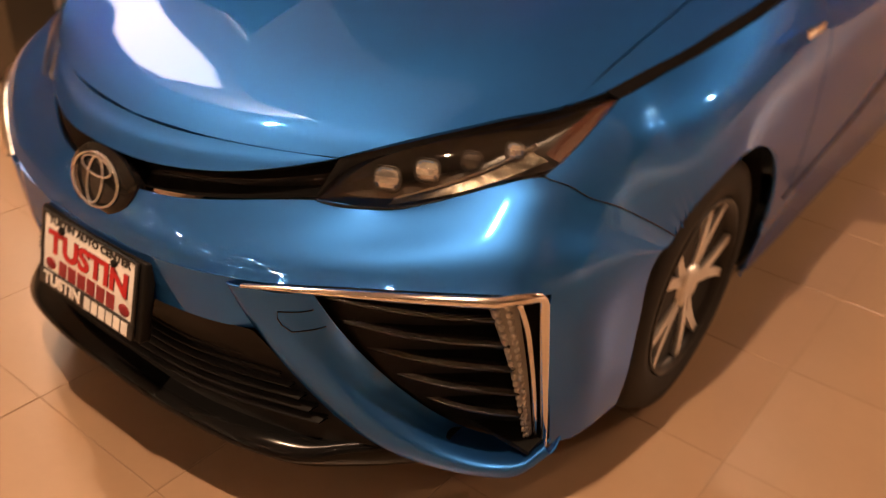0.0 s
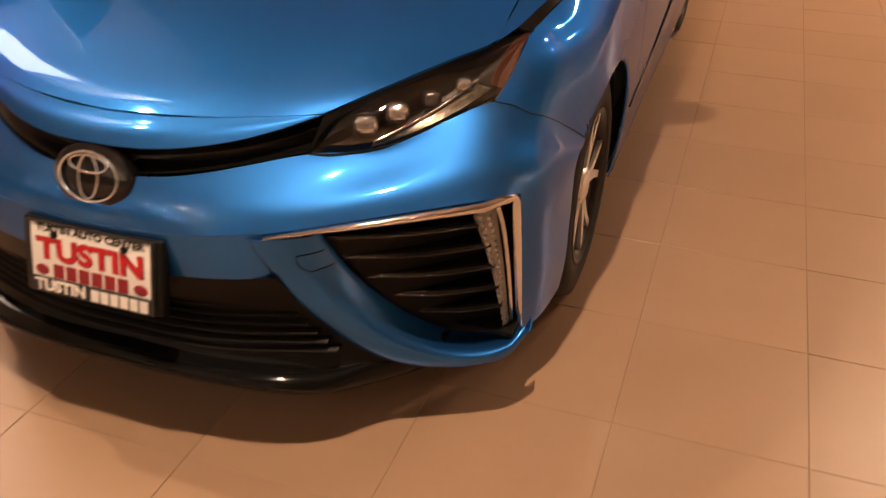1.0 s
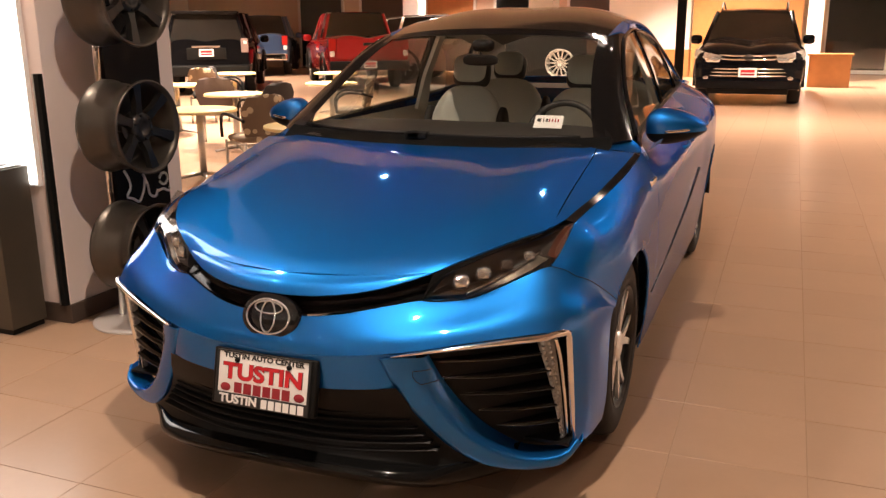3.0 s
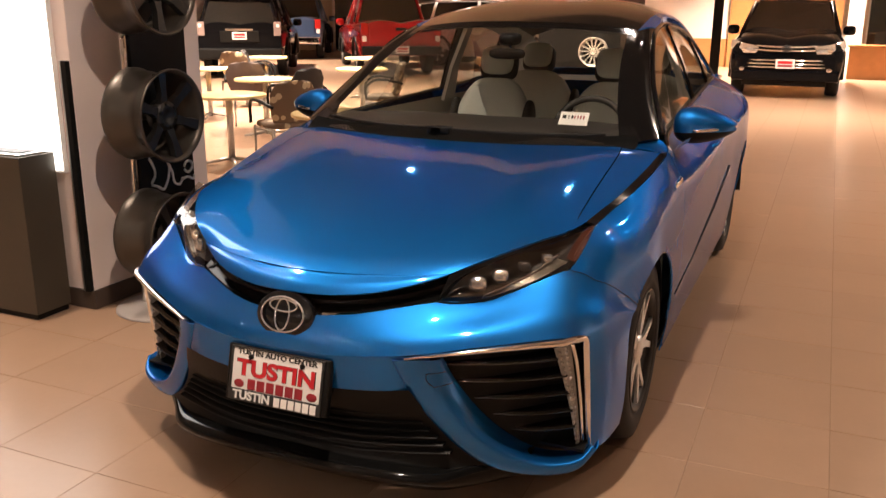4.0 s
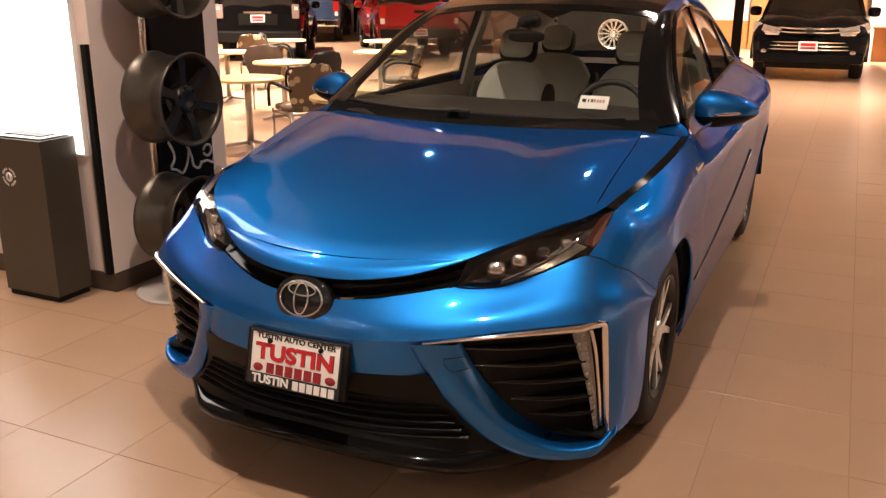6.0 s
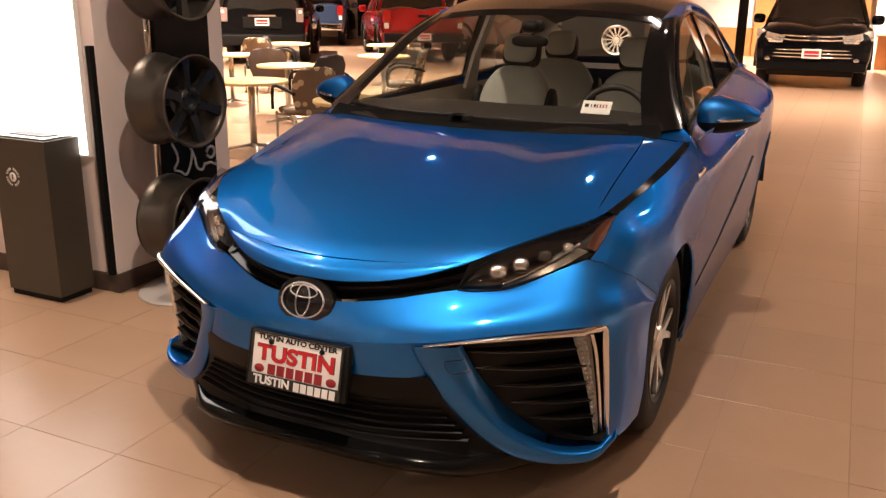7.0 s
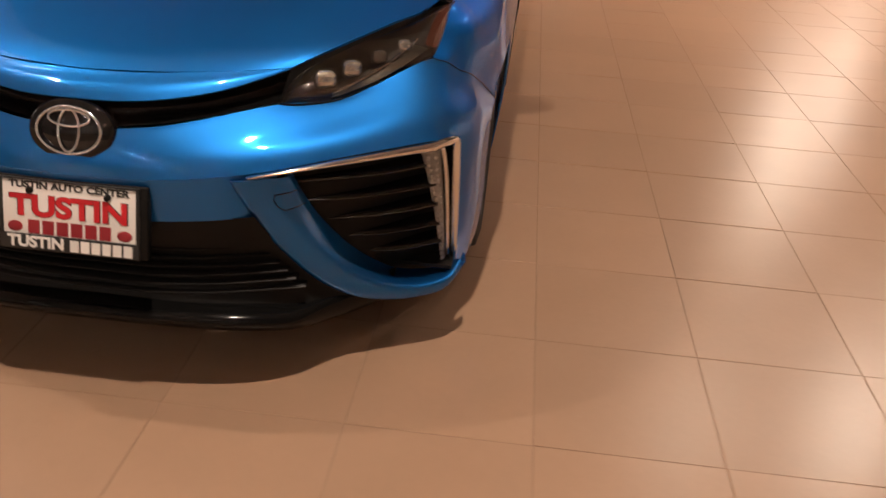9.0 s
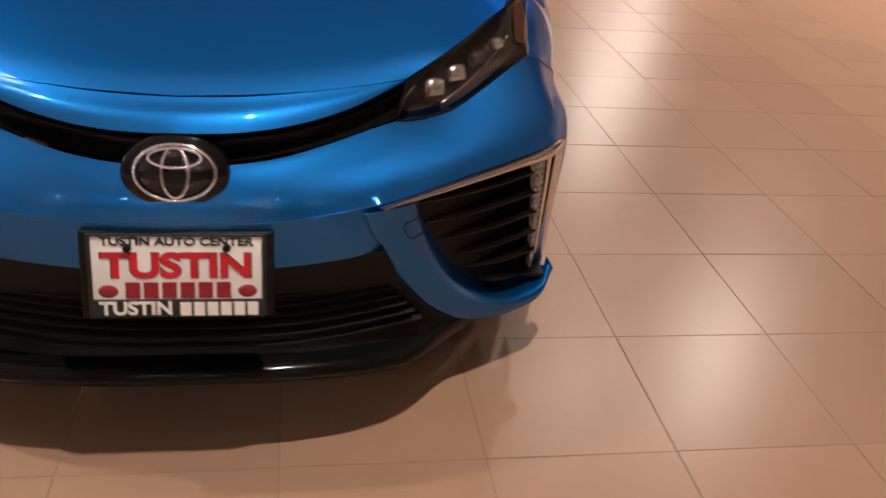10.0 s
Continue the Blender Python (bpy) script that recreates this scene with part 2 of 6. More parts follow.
def sheet(grid, bm=None, centre=(0, 2.4, 0.6)):
    """A grid of points as faces that look away from centre."""
    bm = bm or bmesh.new()
    g = np.array(grid)
    vs = [[bm.verts.new(p) for p in row] for row in g]
    mid = g[len(g) // 2, len(g[0]) // 2]
    a = g[min(len(g) // 2 + 1, len(g) - 1), len(g[0]) // 2] - g[max(len(g) // 2 - 1, 0), len(g[0]) // 2]
    b = g[len(g) // 2, min(len(g[0]) // 2 + 1, len(g[0]) - 1)] - g[len(g) // 2, max(len(g[0]) // 2 - 1, 0)]
    flip = np.dot(np.cross(a, b), mid - np.array(centre)) > 0
    for i in range(len(g) - 1):
        for j in range(len(g[0]) - 1):
            q = (vs[i][j], vs[i + 1][j], vs[i + 1][j + 1], vs[i][j + 1])
            try:
                bm.faces.new(q if flip else q[::-1])
            except ValueError:
                pass
    return bm


def box(bm, x0, y0, z0, x1, y1, z1, bev=0.0, m=None):
    """A box between two corners with bevelled edges."""
    r = bmesh.ops.create_cube(bm, size=1)
    vs = r["verts"]
    for v in vs:
        v.co = ((x0 + x1) / 2 + v.co.x * (x1 - x0), (y0 + y1) / 2 + v.co.y * (y1 - y0), (z0 + z1) / 2 + v.co.z * (z1 - z0))
    if bev:
        es = list({e for v in vs for e in v.link_edges})
        vs = list({v for f in bmesh.ops.bevel(bm, geom=es, offset=bev, segments=2, profile=0.6, affect="EDGES")["faces"] for v in f.verts} | {v for v in vs if v.is_valid})
    if m is not None:
        bmesh.ops.transform(bm, matrix=m, verts=vs)
    return bm


def lathe(profile, n=48, bm=None, m=None, closed=False):
    """A profile of (radius, height) turned about z, then moved by m."""
    bm = bm or bmesh.new()
    rings = []
    for r, h in profile:
        ring = []
        for k in range(n):
            a = 2 * math.pi * k / n
            p = Vector((r * math.cos(a), r * math.sin(a), h))
            ring.append(bm.verts.new(m @ p if m else p))
        rings.append(ring)
    for a, b in zip(rings, rings[1:] + (rings[:1] if closed else [])):
        for k in range(n):
            bm.faces.new((a[k], a[(k + 1) % n], b[(k + 1) % n], b[k]))
    if not closed:
        for ring, rev in ((rings[0], True), (rings[-1], False)):
            bm.faces.new(ring[::-1] if rev else ring)
    return bm


def tube(path, radius, n=10, bm=None, flat=1.0, cap=True):
    """A round bar along a path; radius may be a list."""
    bm = bm or bmesh.new()
    p = np.array(path, float)
    rad = np.broadcast_to(np.array(radius, float), (len(p),))
    tans = np.gradient(p, axis=0)
    up = np.array((0, 0, 1.0))
    rings = []
    for c, t, r in zip(p, tans, rad):
        t = t / (np.linalg.norm(t) + 1e-9)
        s = np.cross(t, up)
        if np.linalg.norm(s) < 0.15:
            s = np.cross(t, np.array((1.0, 0, 0)))
        s /= np.linalg.norm(s)
        w = np.cross(s, t)
        rings.append([bm.verts.new(c + r * (math.cos(a) * s + flat * math.sin(a) * w)) for a in np.linspace(0, 2 * math.pi, n, endpoint=False)])
    for a, b in zip(rings, rings[1:]):
        for k in range(n):
            bm.faces.new((a[k], a[(k + 1) % n], b[(k + 1) % n], b[k]))
    if cap:
        bm.faces.new(rings[0][::-1])
        bm.faces.new(rings[-1])
    return bm


def blob(bm, c, s, power=2.6, n=(20, 12), m=None):
    """A rounded cushion: a superellipsoid at c of half sizes s."""
    def sp(v, e):
        return math.copysign(abs(v) ** e, v)
    e = 2 / power
    rows = []
    for i in range(1, n[1]):
        ph = -math.pi / 2 + math.pi * i / n[1]
        rows.append([bm.verts.new((m or Matrix()) @ Vector((c[0] + s[0] * sp(math.cos(ph), e) * sp(math.cos(t), e), c[1] + s[1] * sp(math.cos(ph), e) * sp(math.sin(t), e), c[2] + s[2] * sp(math.sin(ph), e))))
                     for t in np.linspace(0, 2 * math.pi, n[0], endpoint=False)])
    for a, b in zip(rows, rows[1:]):
        for k in range(n[0]):
            bm.faces.new((a[k], a[(k + 1) % n[0]], b[(k + 1) % n[0]], b[k]))
    bm.faces.new(rows[0][::-1])
    bm.faces.new(rows[-1])
    return bm


def part(name, bm, material, parent=None, label="", smooth=True, thick=0.0, angle=None):
    """Links a bmesh as one mesh object, in the parent's own axes when the parent is an Empty at the world's origin or a part."""
    me = bpy.data.meshes.new(name)
    if angle is not None:
        for e in bm.edges:
            if len(e.link_faces) == 2 and e.calc_face_angle(0) > radians(angle):
                e.smooth = False
    bm.to_mesh(me)
    bm.free()
    if smooth:
        me.polygons.foreach_set("use_smooth", [True] * len(me.polygons))
    me.materials.append(material)
    ob = new(name, me)
    if thick:
        s = ob.modifiers.new("thickness", "SOLIDIFY")
        s.thickness, s.offset = thick, -1
        ob.modifiers.new("edge", "EDGE_SPLIT").split_angle = radians(42)
    if parent is not None:
        ob.parent = parent
    if label:
        ob["label"] = label
    return ob


def thing(name, label, category, group="", kind=""):
    return tagged(new(name), label, category, group, kind)


def words(text, size, m, material, parent, name="lettering", bold=0.0, width=None, label="", depth=0.0008):
    """Flat raised lettering in the built-in font as a mesh."""
    cu = bpy.data.curves.new(name, "FONT")
    cu.body, cu.size, cu.align_x, cu.align_y, cu.extrude, cu.offset = text, size, "CENTER", "CENTER", depth, bold
    tmp = bpy.data.objects.new(name, cu)
    scene.collection.objects.link(tmp)
    me = bpy.data.meshes.new_from_object(tmp.evaluated_get(bpy.context.evaluated_depsgraph_get()))
    bpy.data.objects.remove(tmp)
    if width:
        xs = [v.co.x for v in me.vertices]
        k = width / max(max(xs) - min(xs), 1e-6)
        for v in me.vertices:
            v.co.x *= k
    me.transform(m)
    me.materials.clear()
    me.materials.append(material)
    ob = new(name, me)
    ob.parent = parent
    if label:
        ob["label"] = label
    return ob

# ---- the blue sedan ----
car = thing("blue_sedan", "metallic blue four-door sedan with black roof parked on tiled showroom floor", "car")
WF, WR, WZ, WX, RAD = 1.06, 3.84, 0.335, 0.902, 0.335

SHUT = [(0, 0.200, 0.768), (0.12, 0.208, 0.769), (0.27, 0.248, 0.772), (0.443, 0.318, 0.776)]
HOOD_EDGE = [(0.443, 0.318, 0.776), (0.555, 0.410, 0.822), (0.655, 0.540, 0.852), (0.713, 0.639, 0.864), (0.710, 0.78, 0.892), (0.706, 0.923, 0.920), (0.704, 1.158, 0.966), (0.702, 1.314, 0.994), (0.69, 1.44, 1.012)]
NOSE_LOW = [(0, 0.128, 0.722), (0.13, 0.142, 0.722), (0.28, 0.200, 0.735), (0.443, 0.316, 0.774)]
BUMP_TOP = [(0, 0.118, 0.652), (0.2, 0.156, 0.667), (0.425, 0.277, 0.699), (0.56, 0.360, 0.699), (0.752, 0.520, 0.773), (0.812, 0.578, 0.734), (0.852, 0.640, 0.704), (0.910, 0.800, 0.595)]
BUMP_HI = [(0, 0.095, 0.622), (0.2, 0.120, 0.630), (0.42, 0.218, 0.650), (0.575, 0.308, 0.664), (0.758, 0.440, 0.712), (0.818, 0.520, 0.690), (0.862, 0.598, 0.664), (0.911, 0.772, 0.585)]
BUMP_MID = [(0, 0.079, 0.590), (0.2, 0.096, 0.594), (0.41, 0.160, 0.608), (0.585, 0.252, 0.632), (0.775, 0.375, 0.655), (0.838, 0.455, 0.646), (0.876, 0.545, 0.632), (0.910, 0.745, 0.585)]
CHROME_TOP = [(0, 0.074, 0.560), (0.2, 0.088, 0.563), (0.393, 0.137, 0.578), (0.59, 0.235, 0.602), (0.780, 0.352, 0.617), (0.842, 0.440, 0.603), (0.880, 0.535, 0.600), (0.909, 0.730, 0.575)]
LAMP_TOP = [(0.425, 0.28, 0.705), (0.45, 0.319, 0.747), (0.55, 0.405, 0.803), (0.648, 0.535, 0.835), (0.710, 0.640, 0.850), (0.772, 0.735, 0.867)]
LAMP_LOW = [(0.425, 0.277, 0.699), (0.458, 0.290, 0.696), (0.505, 0.320, 0.695), (0.56, 0.360, 0.700), (0.62, 0.420, 0.718), (0.69, 0.478, 0.745), (0.752, 0.520, 0.774), (0.764, 0.585, 0.799), (0.771, 0.650, 0.835), (0.772, 0.734, 0.869)]


def both(name, grid_fn, material, label="", **kw):
    """One panel for each side of the car."""
    for side in (1, -1):
        g = grid_fn if side > 0 else flip_x(grid_fn)
        part(name, sheet(g), material, car, label, **kw)


# hood: from the middle line to its edge
hc = [(0, 0.200, 0.768), (0, 0.214, 0.7752), (0, 0.36, 0.822), (0, 0.62, 0.890), (0, 0.95, 0.958), (0, 1.32, 1.008)]
hm = [(0.24, 0.236, 0.771), (0.242, 0.250, 0.7782), (0.26, 0.40, 0.830), (0.28, 0.64, 0.893), (0.29, 0.96, 0.958), (0.30, 1.335, 1.010)]
hq = [(0.37, 0.283, 0.774), (0.377, 0.296, 0.7808), (0.46, 0.44, 0.834), (0.54, 0.66, 0.900), (0.56, 0.97, 0.964), (0.56, 1.38, 1.015)]
part("hood", sheet(mirrored(loft([hc, hm, hq, HOOD_EDGE], 40, 22).transpose(1, 0, 2))), PAINT, car, "smooth metallic blue hood", thick=0.006)
nose_rows = [[], [], [], []]
for (x0, y0, z0), (x1, y1, z1) in zip(spline(SHUT, 13), spline(NOSE_LOW, 13)):
    f = min(1.0, math.hypot(y1 - y0, z1 - z0) / 0.086)
    nose_rows[0].append((x0, y0 - 0.003, z0 - 0.0014))
    nose_rows[1].append((x0, y0 - 0.016 * f - 0.002, z0 - 0.0088 * f - 0.001))
    nose_rows[2].append(((x0 + x1) / 2, (y0 + y1) / 2 - 0.007 * f, (z0 + z1) / 2 + 0.004 * f))
    nose_rows[3].append((x1, y1, z1))
part("nose_panel", sheet(mirrored(loft(nose_rows, 24, 10))), PAINT, car, thick=0.006)
# black slot under the nose, running on above the headlamps
slot = loft([[(x, y + 0.012, z - 0.004) for x, y, z in spline(NOSE_LOW, 7)], [((a[0] + b[0]) / 2, (a[1] + b[1]) / 2 + 0.045, (a[2] + b[2]) / 2) for a, b in zip(spline(NOSE_LOW, 7), spline(BUMP_TOP[:3], 7))], [(x, y + 0.012, z + 0.002) for x, y, z in spline(BUMP_TOP[:3], 7)]], 24, 9)
part("upper_grille_slot", sheet(mirrored(slot)), COWL_BLACK, car, "gloss black upper grille slot")
both("lamp_brow", loft([[(x, y + 0.004, z - 0.003) for x, y, z in HOOD_EDGE[:4]], LAMP_TOP], 24, 5), SATIN_BLACK)
# fender-top black strip that runs from the lamp to the mirror
STRIP_UP = [(0.742, 0.735, 0.873), (0.762, 0.86, 0.891), (0.785, 0.97, 0.910), (0.803, 1.10, 0.934), (0.822, 1.25, 0.961), (0.840, 1.45, 0.997)]
STRIP_LO = [(0.774, 0.738, 0.864), (0.784, 0.87, 0.881), (0.806, 0.985, 0.899), (0.825, 1.10, 0.921), (0.844, 1.25, 0.949), (0.860, 1.47, 0.988)]
both("fender_strip", loft([STRIP_UP, STRIP_LO], 20, 4), GLOSS_BLACK, "gloss black trim strip along the fender", thick=0.004)
both("fender_top", loft([[(x + 0.004, y, z - 0.001) for x, y, z in HOOD_EDGE[3:]], STRIP_UP], 20, 6), PAINT, thick=0.004)

# front bumper skin
bump = relax(mirrored(loft([BUMP_TOP, BUMP_HI, BUMP_MID, CHROME_TOP], 57, 20, even)), 10)
bm = sheet(bump)
sheet(mirrored(loft([[*CHROME_TOP[:2], (0.36, 0.128, 0.575), (0.44, 0.19, 0.572)], [(0, 0.079, 0.51), (0.2, 0.090, 0.512), (0.36, 0.126, 0.52), (0.44, 0.19, 0.52)], [(0, 0.085, 0.455), (0.2, 0.094, 0.457), (0.37, 0.132, 0.467), (0.45, 0.19, 0.465)]], 24, 10)), bm)
# the skin runs on down beside each intake
SIDE_LOW = [[(0.845, 0.462, 0.42), (0.884, 0.555, 0.42), (0.906, 0.712, 0.42)],
            [(0.852, 0.488, 0.28), (0.884, 0.580, 0.28), (0.903, 0.712, 0.28)], [(0.850, 0.505, 0.205), (0.876, 0.585, 0.195), (0.893, 0.712, 0.20)]]
low_rows = [even(r, 17) for r in SIDE_LOW]
right = bump[:, 56:]
cols = np.array([spline([right[-5, 40 + j], right[-1, 40 + j], *[r[j] for r in low_rows]], 40) for j in range(17)])
cut = [int(np.argmin(np.linalg.norm(c - right[-1, 40 + j], axis=1))) for j, c in enumerate(cols)]
side = np.array([np.vstack([right[-1, 40 + j][None], spline(cols[j][cut[j] + 1:], 20)]) for j in range(17)]).transpose(1, 0, 2)
for s in (1, -1):
    sheet(side if s > 0 else flip_x(side), bm, centre=(0, 1.4, 0.4))
bmesh.ops.remove_doubles(bm, verts=bm.verts, dist=0.0008)
skin = bm

# blade that sweeps round each side intake
F_OUT = [(0.350, 0.122, 0.563), (0.391, 0.148, 0.463), (0.458, 0.190, 0.350), (0.536, 0.237, 0.253), (0.615, 0.283, 0.196), (0.691, 0.326, 0.171), (0.768, 0.368, 0.165), (0.836, 0.405, 0.181), (0.874, 0.455, 0.236)]
F_RDG = [(0.410, 0.138, 0.566), (0.438, 0.158, 0.500), (0.505, 0.198, 0.385), (0.578, 0.243, 0.296), (0.655, 0.290, 0.235), (0.725, 0.330, 0.205), (0.790, 0.365, 0.198), (0.845, 0.405, 0.210), (0.868, 0.456, 0.242)]
F_IN = [(0.468, 0.200, 0.556), (0.500, 0.238, 0.466), (0.555, 0.290, 0.364), (0.597, 0.328, 0.305), (0.640, 0.360, 0.262), (0.706, 0.414, 0.212), (0.770, 0.455, 0.198), (0.825, 0.480, 0.205), (0.850, 0.490, 0.225)]
F_DEEP = [(x + 0.002, y + 0.014, z) for x, y, z in F_IN]
F_BACK = [(x, y + 0.05, z + 0.004) for x, y, z in F_OUT]
BLADE = loft([F_BACK, F_OUT, F_RDG, F_IN, F_DEEP], 44, 24)
both("bumper_blade", BLADE, PAINT, "blue blade sweeping under the side intake", thick=0.004)

SLAT_BLACK = mat("slat_black_plastic", (0.005, 0.005, 0.005), 0.08, coat=0.25, vary=0.1, scale=30, spec=0.5)
LED = mat("pale_led_lens", (0.50, 0.49, 0.47), 0.16, 0.5, coat=0.6)
DRL = mat("frosted_lamp_strip", (0.24, 0.23, 0.22), 0.35, vary=0.1, scale=60)
# tow-eye cover outlined on the blade
v_in = int(np.argmin(np.linalg.norm(BLADE[:, 10] - spline(F_IN, 44)[10], axis=1)))
v_rd = int(np.argmin(np.linalg.norm(BLADE[:, 10] - spline(F_RDG, 44)[10], axis=1))) + 1
u_hi, u_lo = (int(np.argmin(abs(BLADE[v_rd, :20, 2] - z))) for z in (0.516, 0.470))
ln = [BLADE[v, u_hi] for v in range(v_in, v_rd, -1)] + [BLADE[v_rd, u] for u in range(u_hi, u_lo + 1)][1:-1] + [BLADE[v, u_lo] for v in range(v_rd + 1, v_in + 1)]
for s in (1, -1):
    part("tow_cover_seam", tube([(s * x, y - 0.0005, z) for x, y, z in ln], 0.0013, 6), SATIN_BLACK, car)
# side intakes with slats, running lamps and chrome
for s in (1, -1):
    def sx(p):
        return [(s * x, y, z) for x, y, z in p]
    intake = part("side_intake", sheet(np.array([[(s * x, y + 0.075, z) for x, y, z in spline(c, 12)] for c in ([(0.40, 0.14, 0.60), (0.60, 0.24, 0.61), (0.86, 0.45, 0.62)], [(0.42, 0.16, 0.40), (0.62, 0.28, 0.40), (0.86, 0.47, 0.40)], [(0.45, 0.18, 0.19), (0.66, 0.33, 0.17), (0.87, 0.49, 0.19)])])), SATIN_BLACK, car, "black side air intake with horizontal slats")
    for k, z in enumerate((0.528, 0.468, 0.408, 0.348, 0.290)):
        x0 = float(np.interp(z, [p[2] for p in F_IN[:5]][::-1], [p[0] for p in F_IN[:5]][::-1]))
        f = (0.60 - z) / 0.37
        ya = float(np.interp(z, [p[2] for p in F_IN[:5]][::-1], [p[1] for p in F_IN[:5]][::-1]))
        a, b = np.array((x0 - 0.012, ya + 0.028, z - 0.004)), np.array((0.775 + 0.045 * f, 0.378 + 0.07 * f, z + 0.012))
        path = spline([a, (a + b) / 2 + np.array((0.0, -0.012, -0.004)), b], 12)
        bmx = bmesh.new()
        sheet(np.array([sx(path + np.array(o)) for o in ((0, 0.055, 0.016), (0, 0.02, 0.009), (0, 0.0, 0.002), (0, 0.002, -0.004), (0, 0.05, -0.007))]), bmx, centre=(s * 0.6, 2, 0.3))
        part("slat", bmx, SLAT_BLACK, intake)
    # chrome frame
    top_c = spline([(0.385, 0.128, 0.573), (0.60, 0.233, 0.600), (0.784, 0.350, 0.614)], 22)
    cor_c = spline([(0.784, 0.350, 0.614), (0.818, 0.392, 0.617), (0.836, 0.424, 0.608), (0.840, 0.440, 0.585)], 8)
    dwn_c = spline([(0.840, 0.440, 0.585), (0.845, 0.464, 0.42), (0.848, 0.496, 0.215)], 14)
    line = np.vstack([top_c, cor_c[1:], dwn_c[1:]])
    wid = np.concatenate([np.linspace(0.004, 0.021, 22), np.full(7, 0.020), np.linspace(0.018, 0.012, 13)])
    tang = np.gradient(line, axis=0)
    tang /= np.linalg.norm(tang, axis=1)[:, None]
    nrm = np.array((0.55, -0.83, 0.05))
    inw = -np.cross(tang, nrm)
    inw /= np.linalg.norm(inw, axis=1)[:, None]
    if inw[5][2] > 0:
        inw = -inw
    rows = [line + nrm * -0.004, line + nrm * 0.009, line + nrm * 0.012 + inw * wid[:, None] * 0.5, line + nrm * 0.007 + inw * wid[:, None], line - nrm * 0.006 + inw * wid[:, None] * 1.05]
    part("chrome_surround", sheet(np.array([sx(r) for r in rows]), centre=(s * 0.6, 2, 0.3)), CHROME, intake, "bright chrome surround")
    # second thin chrome line and running lamp
    d2 = spline([(0.801, 0.398, 0.590), (0.810, 0.421, 0.53), (0.818, 0.446, 0.43), (0.829, 0.481, 0.228)], 22)
    part("inner_chrome_strip", tube(sx(d2), np.linspace(0.0065, 0.005, 22), 8), CHROME, intake)
    d1 = [spline([(0.752, 0.368, 0.586), (0.782, 0.414, 0.44), (0.812, 0.468, 0.230)], 16), spline([(0.796, 0.404, 0.582), (0.809, 0.438, 0.44), (0.822, 0.480, 0.230)], 16)]
    part("running_lamp", sheet(np.array([sx(d1[0] + np.array((0, 0.02, 0))), sx(d1[0]), sx((d1[0] + d1[1]) / 2 + np.array((0.003, -0.008, 0))), sx(d1[1])]), centre=(s * 0.6, 2, 0.3)), DRL, intake, "frosted running lamp strip")
    lamp = [o for o in intake.children if o.name.startswith("running_lamp")][0]
    edge = [spline(d, 41) for d in d1]
    for k in range(20):
        f = (k + 0.5) / 20
        a, b = edge[0][2 * k + 1], edge[1][2 * k + 1]
        for w in (0.30, 0.72):
            c = a + (b - a) * w
            bmx = bmesh.new()
            blob(bmx, (s * c[0], c[1] - 0.007, c[2]), (0.0075 - 0.0045 * f, 0.006, 0.0068), 3, (10, 6))
            part("led", bmx, LED, lamp)

